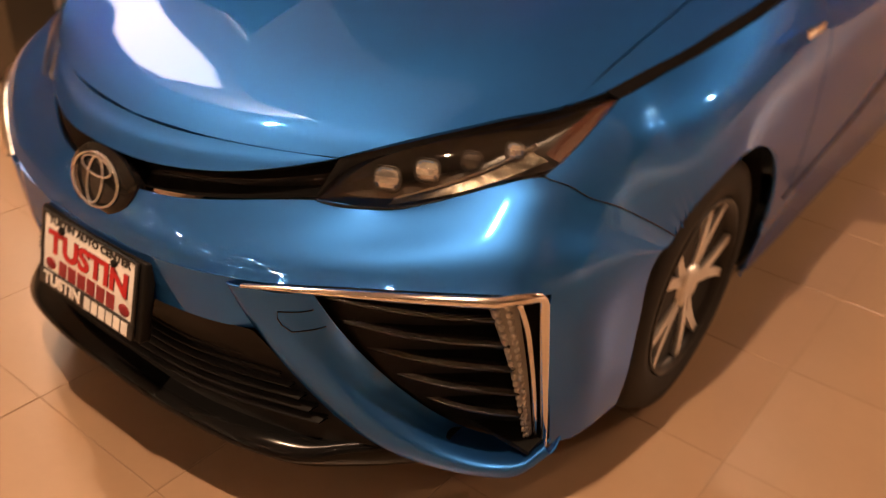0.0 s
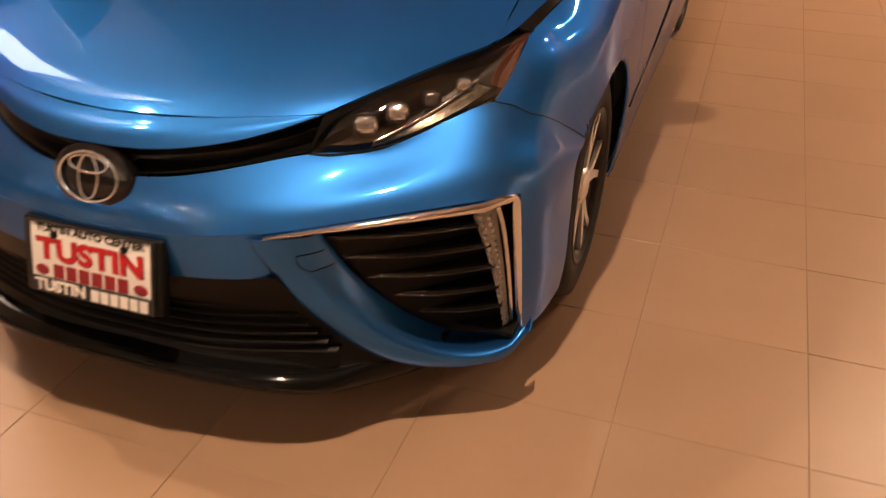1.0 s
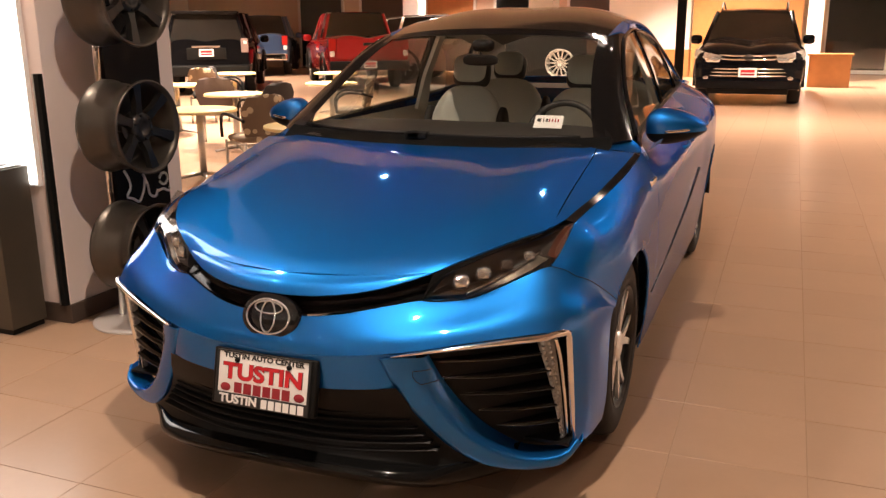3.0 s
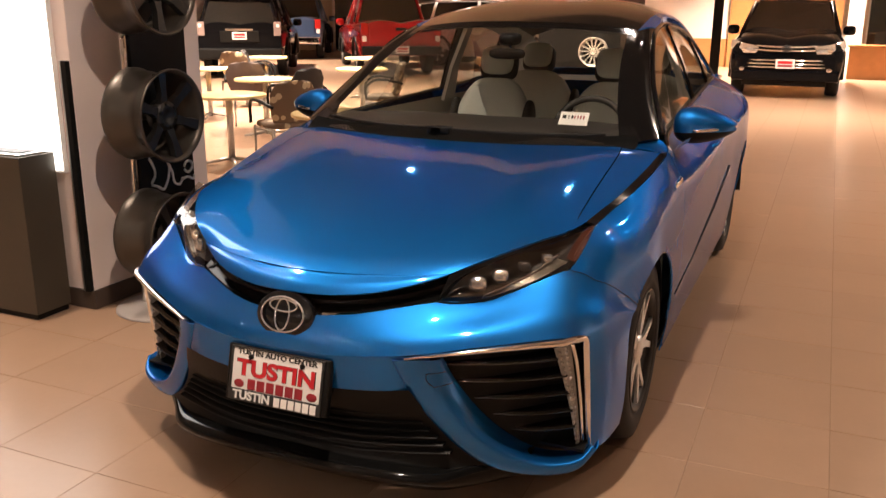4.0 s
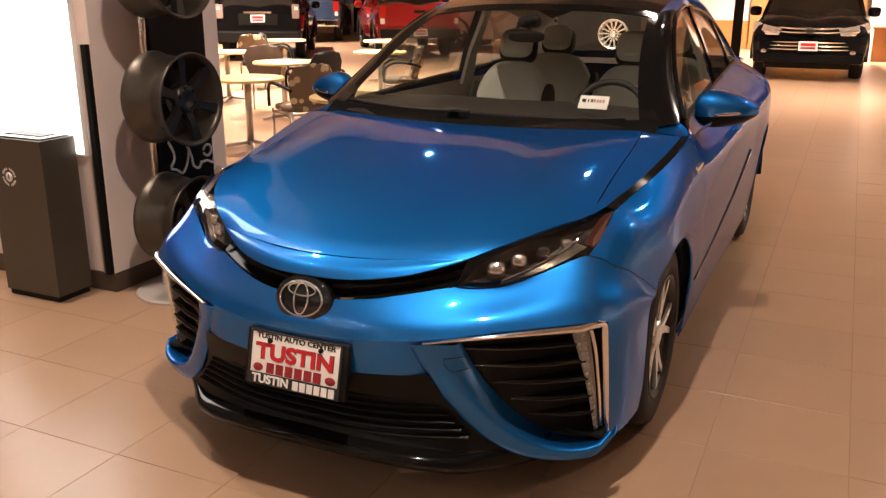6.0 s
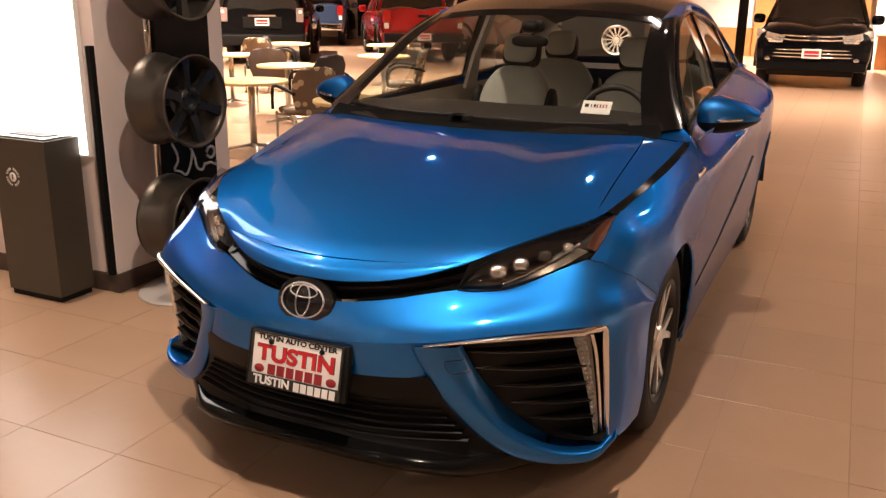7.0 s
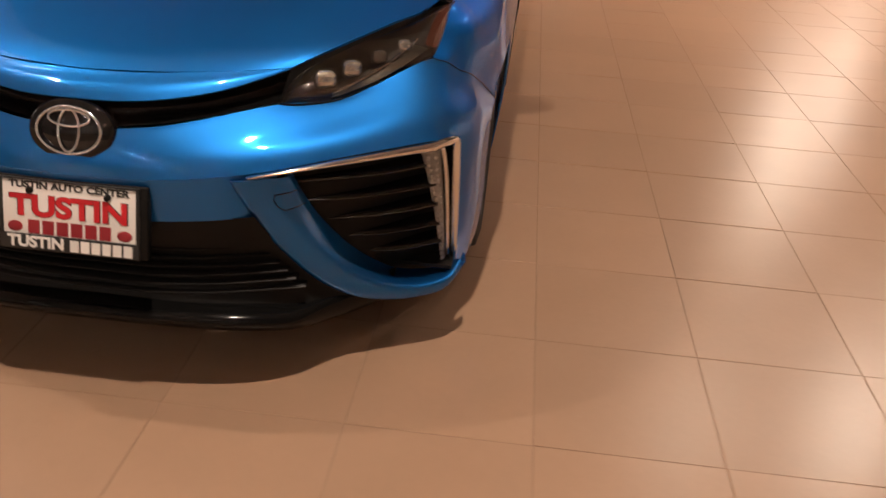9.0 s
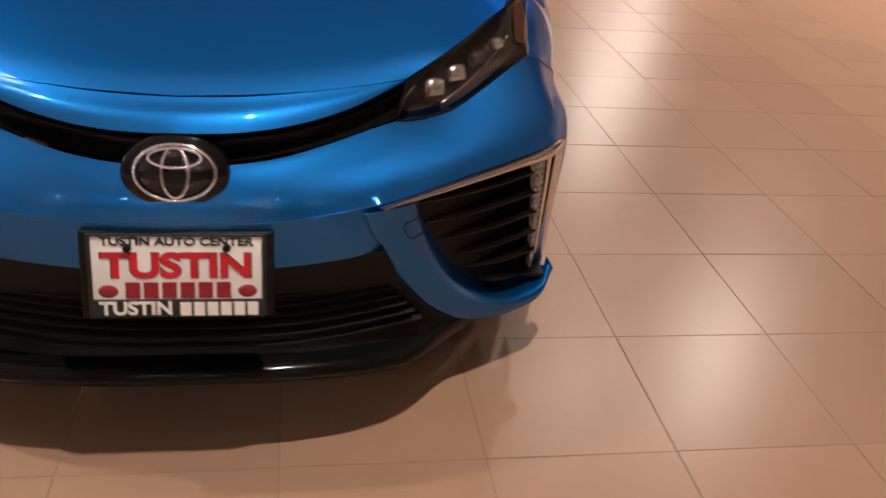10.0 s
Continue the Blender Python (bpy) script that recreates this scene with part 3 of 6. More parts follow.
# headlamps
CHAMPAGNE = mat("champagne_reflector", (0.13, 0.115, 0.095), 0.22, 0.9, vary=0.3, scale=40, bump=0.8, bscale=55)
for s in (1, -1):
    def sg(g):
        return g if s > 0 else flip_x(g)
    low = [(x, y, z) for x, y, z in LAMP_LOW]
    back = loft([[(x, y + 0.05, z - 0.008) for x, y, z in LAMP_TOP], [(x + 0.0, y + 0.075, z) for x, y, z in [(0.44, 0.30, 0.712), (0.53, 0.385, 0.742), (0.64, 0.49, 0.785), (0.765, 0.69, 0.855)]], [(x, y + 0.045, z + 0.004) for x, y, z in low]], 26, 10)
    head = part("headlamp", sheet(sg(back)), LAMP_DARK, car, "slim headlamp with four projector lenses under clear cover")
    cover = loft([LAMP_TOP, [((a[0] + b[0]) / 2 + 0.016, (a[1] + b[1]) / 2 - 0.018, (a[2] + b[2]) / 2 + 0.010) for a, b in zip(spline(LAMP_TOP, 7), spline(low, 7))], low], 30, 12)
    cv = part("lamp_cover", sheet(sg(cover)), LENS_GLASS, head)
    cv.visible_shadow = False
    part("lamp_rim", tube([(s * x, y + 0.002, z) for x, y, z in spline(low[:7], 24)], 0.0035, 6), GLOSS_BLACK, head)
    for k, (lx, ly, lz, lr) in enumerate(((0.512, 0.376, 0.738, 0.026), (0.566, 0.424, 0.756, 0.024), (0.622, 0.482, 0.774, 0.020), (0.676, 0.540, 0.792, 0.018))):
        m = Matrix.Translation((s * lx, ly, lz)) @ pose(0, 0, 0, -12, 0, s * 24)
        bmx = bmesh.new()
        blob(bmx, (0, 0, 0), (lr * 0.96, 0.018, lr * 0.86), 2.8, (13, 9), m)
        pl = part("projector_lens", bmx, LENS_DIM if k == 2 else LENS_BRIGHT, head, "faceted clear lens", smooth=False)
        ringpts = [m @ Vector((lr * 1.0 * math.copysign(abs(math.cos(a)) ** 0.55, math.cos(a)), -0.004, lr * 0.92 * math.copysign(abs(math.sin(a)) ** 0.55, math.sin(a)))) for a in np.linspace(0, 2 * math.pi, 33)]
        part("lens_bezel", tube(ringpts, 0.0016, 6, cap=False), LAMP_DARK, head)
    guide = spline([(0.53, 0.372, 0.704), (0.60, 0.44, 0.734), (0.67, 0.515, 0.776), (0.705, 0.56, 0.806)], 20)
    part("light_guide", tube([(s * x, y, z) for x, y, z in guide], 0.0035, 8), CHROME, head)
    refl = loft([[(x, y + 0.002, z - 0.003) for x, y, z in guide[::3]], [(x, y + 0.014, z + 0.004) for x, y, z in spline([(0.53, 0.340, 0.694), (0.62, 0.424, 0.719), (0.685, 0.490, 0.749), (0.735, 0.545, 0.781)], 8)]], 16, 5)
    part("lower_reflector", sheet(sg(refl)), CHAMPAGNE, head, "champagne reflector")
    shelf = np.array([[(s * x, y - 0.002, z - 0.004) for x, y, z in guide], [(s * x * 0.995, y + 0.03, z - 0.012) for x, y, z in guide]])
    part("lamp_shelf", sheet(shelf, centre=(0, 1, 0)), LAMP_DARK, head)
    amb = loft([[(0.728, 0.560, 0.795), (0.735, 0.635, 0.830), (0.752, 0.715, 0.860)], [(0.757, 0.560, 0.788), (0.767, 0.650, 0.832), (0.769, 0.730, 0.866)]], 12, 4)
    part("amber_reflector", sheet(sg(amb)), AMBER, head, "amber side reflector")

# emblem on its black shield
em = part("emblem", lathe([(0.099, -0.05), (0.098, 0.0), (0.090, 0.008), (0.02, 0.012)], 48, m=Matrix.Translation((0, 0.112, 0.652)) @ pose(0, 0, 0, 72, 0, 0) @ Matrix.Diagonal((1, 0.74, 1, 1))), GLOSS_BLACK, car, "oval badge on a gloss black shield")
EM = Matrix.Translation((0, 0.100, 0.656)) @ pose(0, 0, 0, 72, 0, 0)


def oval(rx, ry, r, cx=0.0, cy=0.0, w=1.0):
    pts = [EM @ Vector((cx + rx * math.cos(a), cy + ry * math.sin(a), 0.0)) for a in np.linspace(0, 2 * math.pi, 49)]
    return tube(pts, r, 8, cap=False)


BADGE = mat("bright_badge_chrome", (0.64, 0.70, 0.76), 0.14, 1.0)
part("badge_ring", oval(0.073, 0.052, 0.0036), BADGE, em, "chrome oval ring")
part("badge_ring", oval(0.024, 0.047, 0.0034), BADGE, em)
part("badge_ring", oval(0.047, 0.018, 0.0034, 0, 0.027), BADGE, em)

# lower grille, lip and plate
lowg = [[(0, 0.088, 0.458), (0.2, 0.095, 0.460), (0.40, 0.135, 0.472)], [(0, 0.105, 0.40), (0.22, 0.115, 0.40), (0.43, 0.165, 0.41)], [(0, 0.145, 0.30), (0.24, 0.15, 0.29), (0.53, 0.24, 0.285)], [(0, 0.10, 0.215), (0.26, 0.115, 0.21), (0.60, 0.27, 0.20)]]
lg = part("lower_grille", sheet(mirrored(loft(lowg, 26, 14))), SATIN_BLACK, car, "black lower grille with fine horizontal slats")
for k in range(6):
    z = 0.372 - 0.024 * k
    a = spline([(0, 0.112 - 0.001 * k, z), (0.22, 0.121, z), (0.40 + 0.02 * k, 0.168 + 0.006 * k, z + 0.006)], 14)
    full = np.vstack([a[:0:-1] * (-1, 1, 1), a])
    part("grille_slat", sheet(np.array([full + np.array((0, 0.03, 0.004)), full + np.array((0, 0, 0.002)), full + np.array((0, 0, -0.001)), full + np.array((0, 0.03, -0.004))])), SATIN_BLACK, lg)
lip_t = [(0, 0.068, 0.222), (0.22, 0.078, 0.218), (0.40, 0.118, 0.206), (0.475, 0.158, 0.196), (0.56, 0.235, 0.200), (0.70, 0.36, 0.215)]
lip_f = [(x, y - 0.012 if x < 0.5 else y - 0.002, z - 0.010) for x, y, z in lip_t]
lip_b = [(x, y + 0.004, z - 0.035) for x, y, z in lip_t]
lip_u = [(x, y + 0.22, z - 0.050) for x, y, z in lip_t]
part("lip_spoiler", sheet(mirrored(loft([[(x, y + 0.05, z + 0.012) for x, y, z in lip_t], lip_t, lip_f, lip_b, lip_u], 50, 20))), COWL_BLACK, car, "gloss black lip spoiler")
for x0, x1, y0, y1, z in ((-0.845, 0.845, 0.43, 0.60, 0.225), (-0.88, 0.88, 1.44, 3.36, 0.215), (-0.86, 0.86, 4.24, 4.86, 0.30)):
    part("undertray", sheet(np.array([[(x, y, z) for x in np.linspace(x0, x1, 5)] for y in (y0, y1)]), centre=(0, 2, 2)), SATIN_BLACK, car, thick=0.01)
part("underbody", sheet(np.array([[(x, y, z) for x in (-0.58, -0.3, 0, 0.3, 0.58)] for y, z in ((0.34, 0.175), (0.60, 0.15), (1.2, 0.15), (4.2, 0.17), (4.8, 0.26))]), centre=(0, 2, 1)), SATIN_BLACK, car)

PL = Matrix.Translation((0, 0.052, 0.464)) @ pose(0, 0, 0, 76.5, 0, 0)
plate = thing("licence_plate_frame", "white dealer plate with red lettering in black frame on bumper", "sign")
bm = box(bmesh.new(), -0.178, -0.084, -0.028, 0.178, 0.086, -0.002, 0.005)
bmesh.ops.transform(bm, matrix=PL, verts=bm.verts)
part("plate_holder", bm, SATIN_BLACK, plate)
bm = box(bmesh.new(), -0.157, -0.075, -0.003, 0.157, 0.078, 0.003, 0.002)
bmesh.ops.transform(bm, matrix=PL, verts=bm.verts)
part("plate_panel", bm, WHITE_PLASTIC, plate, "white plate panel")
bm = bmesh.new()
for q in ((-0.163, -0.082, 0.163, -0.046), (-0.163, 0.078, 0.163, 0.083), (-0.163, -0.05, -0.155, 0.08), (0.155, -0.05, 0.163, 0.08)):
    box(bm, q[0], q[1], 0.0005, q[2], q[3], 0.0065, 0.0012)
bmesh.ops.transform(bm, matrix=PL, verts=bm.verts)
part("plate_frame", bm, BLACK_INK, plate, "black plastic plate frame")
words("TUSTIN", 0.066, PL @ Matrix.Translation((0, 0.0185, 0.0032)), BLACK_INK, plate, bold=0.0032, width=0.278, label="dark letter outline", depth=0.0004)
words("TUSTIN", 0.066, PL @ Matrix.Translation((0, 0.0185, 0.0042)), RED_INK, plate, bold=0.0022, width=0.272, label="red lettering")
words("TUSTIN AUTO CENTER", 0.022, PL @ Matrix.Translation((0, 0.0675, 0.004)), BLACK_INK, plate, bold=0.0007, width=0.28, label="small black lettering")
words("TUSTIN", 0.036, PL @ Matrix.Translation((-0.078, -0.064, 0.0075)), WHITE_PLASTIC, plate, bold=0.0012, width=0.132, label="white lettering")


def bars(count, x0, x1, y0, y1, z, material, name="letter_bar", par=None):
    w = (x1 - x0) / count
    for k in range(count):
        b = box(bmesh.new(), x0 + w * (k + 0.1), y0, z, x0 + w * (k + 0.9), y1, z + 0.0012)
        bmesh.ops.transform(b, matrix=PL, verts=b.verts)
        part(name, b, material, par or plate, smooth=False)


bars(6, -0.10, 0.10, -0.044, -0.012, 0.0035, MAROON_INK)
bars(6, 0.0, 0.150, -0.078, -0.051, 0.0068, WHITE_PLASTIC)
for cx in (-0.128, 0.128):
    b = lathe([(0.018, 0.0032), (0.016, 0.0042)], 20, m=PL @ Matrix.Translation((cx, -0.030, 0)) @ Matrix.Diagonal((1, 0.7, 1, 1)))
    part("oval_mark", b, MAROON_INK, plate)
for cx in (-0.09, 0.09):
    b = lathe([(0.008, 0.003), (0.0075, 0.010), (0.004, 0.011)], 12, m=PL @ Matrix.Translation((cx, 0.056, 0)))
    part("plate_screw", b, SATIN_BLACK, plate)

# ---- flanks ----
TOP = [(0.56, 0.755, 0.790), (0.72, 0.776, 0.860), (0.85, 0.785, 0.877), (1.0, 0.811, 0.901), (1.25, 0.847, 0.946), (1.5, 0.858, 0.990), (1.7, 0.818, 1.008), (2.2, 0.784, 1.035), (3.2, 0.738, 1.070), (4.1, 0.705, 1.10), (4.9, 0.62, 1.05)]
SHO = [(0.56, 0.775, 0.775), (0.72, 0.835, 0.790), (0.85, 0.872, 0.812), (1.0, 0.893, 0.832), (1.25, 0.908, 0.850), (1.5, 0.918, 0.864), (2.2, 0.936, 0.892), (3.2, 0.942, 0.92), (4.1, 0.925, 0.96), (4.9, 0.70, 0.94)]
MID = [(0.56, 0.795, 0.755), (0.72, 0.862, 0.735), (0.85, 0.905, 0.735), (1.0, 0.927, 0.725), (1.25, 0.932, 0.705), (1.5, 0.935, 0.69), (2.2, 0.943, 0.70), (3.2, 0.950, 0.72), (4.1, 0.945, 0.76), (4.9, 0.73, 0.75)]
LOWC = [(0.56, 0.81, 0.742), (0.72, 0.878, 0.715), (0.80, 0.905, 0.645), (0.87, 0.918, 0.59), (1.0, 0.930, 0.52), (1.25, 0.931, 0.48), (1.5, 0.930, 0.45), (2.2, 0.930, 0.43), (3.2, 0.940, 0.44), (4.1, 0.94, 0.48), (4.9, 0.73, 0.50)]
SILL = [(0.56, 0.82, 0.73), (0.72, 0.885, 0.700), (0.80, 0.910, 0.595), (0.87, 0.918, 0.42), (1.0, 0.918, 0.28), (1.25, 0.905, 0.22), (1.5, 0.90, 0.20), (2.2, 0.90, 0.20), (3.2, 0.905, 0.20), (4.1, 0.91, 0.26), (4.9, 0.70, 0.32)]


def flank(y0, y1, n, slant=0.0, v0=0.0, v1=1.0, nv=26):
    ys = np.linspace(y0, y1, n)
    rows = [at_y(c, ys) for c in (TOP, SHO, MID, LOWC, SILL)]
    g = np.array([spline([r[i] for r in rows], 41) for i in range(n)]).transpose(1, 0, 2)
    return g[int(40 * v0):int(40 * v1) + 1]


def arch_cut(bm, yc, r):
    """Opens a wheel arch: faces inside the circle go, the rim is drawn onto it."""
    kill = [f for f in bm.faces if (f.calc_center_median().y - yc) ** 2 + (f.calc_center_median().z - WZ) ** 2 < r * r]
    bmesh.ops.delete(bm, geom=kill, context="FACES")
    for v in bm.verts:
        if v.is_boundary and v.co.y > 0.801:
            d = math.hypot(v.co.y - yc, v.co.z - WZ)
            if abs(d - r) < 0.05 and d > 0.05:
                v.co.y = yc + (v.co.y - yc) * r / d
                v.co.z = WZ + (v.co.z - WZ) * r / d
    return bm


for s in (1, -1):
    def sg(g):
        return g if s > 0 else flip_x(g)
    sec = flank(0.80, 0.81, 2)[:, 0]
    ns = len(sec)
    lamp_line = spline([(0.773, 0.737, 0.866), (0.772, 0.650, 0.834), (0.764, 0.585, 0.798), (0.753, 0.520, 0.773)], ns)
    seam = bump[0, 88:113]
    u = np.linspace(0, 1, 25)[:, None]
    fr = []
    for k in range(ns):
        f = k / (ns - 1)
        a, b = lamp_line[k] + (seam[0] - lamp_line[-1]) * f, np.array(sec[k])
        bow = np.sin(math.pi * u) * np.array((0.006, -0.004, 0.004)) * math.sin(math.pi * f)
        fr.append(a + (b - a) * u + (seam - (seam[0] + (seam[-1] - seam[0]) * u)) * f ** 2 + bow)
    fbm = arch_cut(sheet(sg(flank(0.80, 1.545, 56))), WF, 0.3677)
    sheet(sg(relax(fr, 6)), fbm, centre=(0, 1.2, 0.6))
    for f in fbm.faces:
        f.material_index = 1 if s > 0 else 2
    add = bpy.data.meshes.new("fender_skin")
    fbm.to_mesh(add)
    fbm.free()
    skin.from_mesh(add)
    bpy.data.meshes.remove(add)
    door = part("front_door", sheet(sg(flank(1.55, 2.585, 40))), PAINT, car, thick=0.005)
    door2 = part("rear_door", arch_cut(sheet(sg(flank(2.59, 3.60, 50))), WR, 0.402), PAINT, car, thick=0.005)
    part("rear_quarter", arch_cut(sheet(sg(flank(3.605, 4.9, 70))), WR, 0.402), PAINT, car, thick=0.005)
    part("sill_strip", sheet(sg(np.array([at_y(SILL, np.linspace(1.45, 3.42, 20)) + np.array(o) for o in ((0.001, 0, 0.035), (0.004, 0, 0.01), (-0.03, 0, -0.012))]))), PAINT, car)
    groove = []
    for y, z in zip(np.linspace(1.50, 3.05, 30), np.interp(np.linspace(1.50, 3.05, 30), (1.50, 2.0, 2.5, 3.05), (0.42, 0.475, 0.57, 0.70))):
        cs = flank(y, y + 0.01, 2)[:, 0]
        o = np.argsort(cs[:, 2])
        groove.append((s * (float(np.interp(z, cs[o, 2], cs[o, 0])) + 0.0005), y, z))
    part("door_groove", tube(groove, np.linspace(0.003, 0.008, 30), 8, flat=0.5), COWL_BLACK, car)
    hx = s * 0.949
    for d, y in ((door, 2.33), (door2, 3.33)):
        part("door_handle", tube([(hx - s * 0.022, y, 0.905), (hx - s * 0.004, y + 0.03, 0.91), (hx - s * 0.003, y + 0.16, 0.915), (hx - s * 0.02, y + 0.20, 0.915)], 0.012, 10, flat=0.8), PAINT, d)
    # wheel wells
    for yc in (WF, WR):
        rw = 0.372 if yc == WF else 0.405
        g = np.array([[(x, yc + rw * math.cos(a), WZ + rw * math.sin(a)) for a in np.linspace(0.0, math.pi, 30)] for x in (s * (0.890 if yc == WF else 0.925), s * 0.60)])
        part("wheel_well", sheet(g, centre=(s * 0.7, yc, 3)), SATIN_BLACK, car)
        part("well_wall", sheet(np.array([[(s * 0.60, y, z) for y in (yc - 0.42, yc + 0.42)] for z in (0.24, 0.74)]), centre=(0, yc, 0.4)), SATIN_BLACK, car)

# bumper and fenders are evened out as one skin, then parted along their seams
bmesh.ops.remove_doubles(skin, verts=skin.verts, dist=0.0015)
skin.verts.ensure_lookup_table()
skin.verts.index_update()
co = np.array([v.co[:] for v in skin.verts])
links = np.array([[v.index for v in e.verts] for e in skin.edges])
links = np.vstack([links, links[:, ::-1]])
count = np.bincount(links[:, 0], minlength=len(co))[:, None]
free = np.array([not v.is_boundary and abs(v.co.x) > 0.42 and v.co.y < 1.42 for v in skin.verts])[:, None]
for pull in [0.5] * 10 + [0.5, -0.515] * 170:
    total = np.zeros_like(co)
    np.add.at(total, links[:, 0], co[links[:, 1]])
    co = co + free * pull * (total / count - co)
for v, p in zip(skin.verts, co):
    v.co = p
for s in (1, -1):
    line = sorted({v for e in skin.edges if len({f.material_index for f in e.link_faces}) == 2 for v in e.verts if v.co.x * s > 0}, key=lambda v: v.co.y)
    part("panel_seam", tube([v.co + Vector((s * 0.0004, -0.0004, 0.0004)) for v in line], 0.0013, 6), SATIN_BLACK, car)
for k, (name, label) in enumerate((("front_bumper", "metallic blue sculpted bumper skin"), ("front_fender", ""), ("front_fender", ""))):
    panel_bm = skin.copy()
    bmesh.ops.delete(panel_bm, geom=[f for f in panel_bm.faces if f.material_index != k], context="FACES")
    for f in panel_bm.faces:
        f.material_index = 0
    part(name, panel_bm, PAINT, car, label, thick=0.005)
skin.free()

# rolled lips round the wheel arches
for s in (1, -1):
    for yc in (WF, WR):
        lip = []
        for a in np.linspace(0.02, math.pi - (1.12 if yc == WF else 0.02), 49):
            y, z = yc + (0.366 if yc == WF else 0.400) * math.cos(a), WZ + (0.366 if yc == WF else 0.400) * math.sin(a)
            sec = flank(max(y, 0.80), max(y, 0.80) + 0.01, 2)[:, 0]
            o = np.argsort(sec[:, 2])
            lip.append((s * (float(np.interp(z, sec[o, 2], sec[o, 0])) - 0.006), y, z))
        fade = np.clip((49 - np.arange(49)) / 14, 0.7, 1.0) if yc == WF else np.ones(49)
        part("arch_lip", tube([(x + s * 0.006 * (1 - f), y, z) for (x, y, z), f in zip(lip, fade)], 0.0055 * fade, 8), PAINT, car)

# number script on the fender as a thin bar
part("fender_script", box(bmesh.new(), 0.925, 1.30, 0.895, 0.936, 1.42, 0.915, 0.002), CHROME, car)


def wheel_at(x, y, s, parent, r=RAD, steer=0.0):
    """A tyre on a twin-tone alloy with five split spokes; s is the outer side."""
    m = Matrix.Translation((x, y, WZ)) @ pose(0, 0, 0, 0, s * 90, 0)
    w = part("wheel", lathe([(r * 0.66, -0.20), (r * 0.93, -0.205), (r * 0.99, -0.17), (r, -0.11), (r * 0.99, -0.045), (r * 0.945, -0.012), (r * 0.80, 0.0), (r * 0.68, -0.008), (r * 0.655, -0.03)], 64, m=m, closed=False), RUBBER, parent, "black tyre on two-tone alloy rim")
    part("rim_barrel", lathe([(r * 0.66, -0.20), (r * 0.60, -0.16), (r * 0.60, -0.05), (r * 0.665, -0.012), (r * 0.68, -0.006), (r * 0.655, -0.004), (r * 0.62, -0.03), (r * 0.57, -0.10)], 48, m=m, closed=True), ALLOY_DARK, w)
    part("brake_disc", lathe([(r * 0.5, -0.12), (r * 0.5, -0.11), (0.03, -0.11)], 40, m=m), STEEL, w)
    hub = part("hub_cap", lathe([(0.060, -0.06), (0.056, -0.022), (0.030, -0.014), (0.005, -0.013)], 30, m=m), ALLOY, w)
    for k in range(5):
        for j in (-1, 1):
            a0 = 2 * math.pi * k / 5 + 0.3
            a1 = a0 + j * 0.25
            p0 = Vector((0.035 * math.cos(a0), 0.035 * math.sin(a0), -0.024))
            p1 = Vector((r * 0.40 * math.cos(a0 + j * 0.16), r * 0.40 * math.sin(a0 + j * 0.16), -0.020))
            p2 = Vector((r * 0.655 * math.cos(a1), r * 0.655 * math.sin(a1), -0.016))
            pts = spline([p0, p1, p2], 9)
            side = np.array((-math.sin(a0), math.cos(a0), 0))
            wd = np.linspace(0.018, 0.013, 9)[:, None]
            g = np.array([pts - side * wd + np.array((0, 0, -0.035)), pts - side * wd * 0.9, pts + side * wd * 0.9, pts + side * wd + np.array((0, 0, -0.035))])
            g = np.array([[m @ Vector(p) for p in row] for row in g])
            part("spoke", sheet(g, centre=m @ Vector((0, 0, -0.4))), ALLOY, w, smooth=False)
    return w


for s in (1, -1):
    for yc in (WF, WR):
        wheel_at(s * WX, yc, s, car)

# ---- greenhouse ----
WS_EDGE = [(0.725, 1.475, 1.022), (0.662, 1.66, 1.158), (0.600, 1.95, 1.322), (0.565, 2.24, 1.432)]
WS_MID = [(0.40, 1.345, 1.014), (0.395, 1.60, 1.165), (0.37, 1.90, 1.325), (0.33, 2.18, 1.458)]
WS_C = [(0, 1.30, 1.010), (0, 1.58, 1.175), (0, 1.88, 1.335), (0, 2.155, 1.468)]
ROOF_E = [(0.565, 2.245, 1.436), (0.570, 2.55, 1.498), (0.560, 2.95, 1.508), (0.545, 3.45, 1.470), (0.52, 3.95, 1.37)]
ROOF_C = [(0, 2.16, 1.472), (0, 2.5, 1.545), (0, 2.95, 1.578), (0, 3.45, 1.555), (0, 3.98, 1.445)]
ROOF_M = [(0.33, 2.185, 1.462), (0.36, 2.52, 1.534), (0.37, 2.95, 1.565), (0.36, 3.45, 1.54), (0.34, 3.97, 1.43)]
WIN_TOP = [(0.825, 1.60, 1.030), (0.722, 1.86, 1.212), (0.646, 2.20, 1.395), (0.612, 2.55, 1.452), (0.588, 2.95, 1.452), (0.592, 3.40, 1.408), (0.622, 3.80, 1.302), (0.706, 4.05, 1.115)]
ws = part("windscreen", sheet(mirrored(loft([WS_C, WS_MID, WS_EDGE], 24, 14).transpose(1, 0, 2))), GLASS, car, "clear windscreen")
ws.visible_shadow = False
frit = mirrored(loft([WS_C, WS_MID, WS_EDGE], 48, 16).transpose(1, 0, 2))
part("windscreen_band", sheet(frit[44:] + np.array((0, -0.002, 0.003))), GLOSS_BLACK, car)
for band in (frit[:, :2], frit[:, -2:]):
    part("windscreen_band", sheet(band + np.array((0, -0.0015, 0.0025))), GLOSS_BLACK, car)
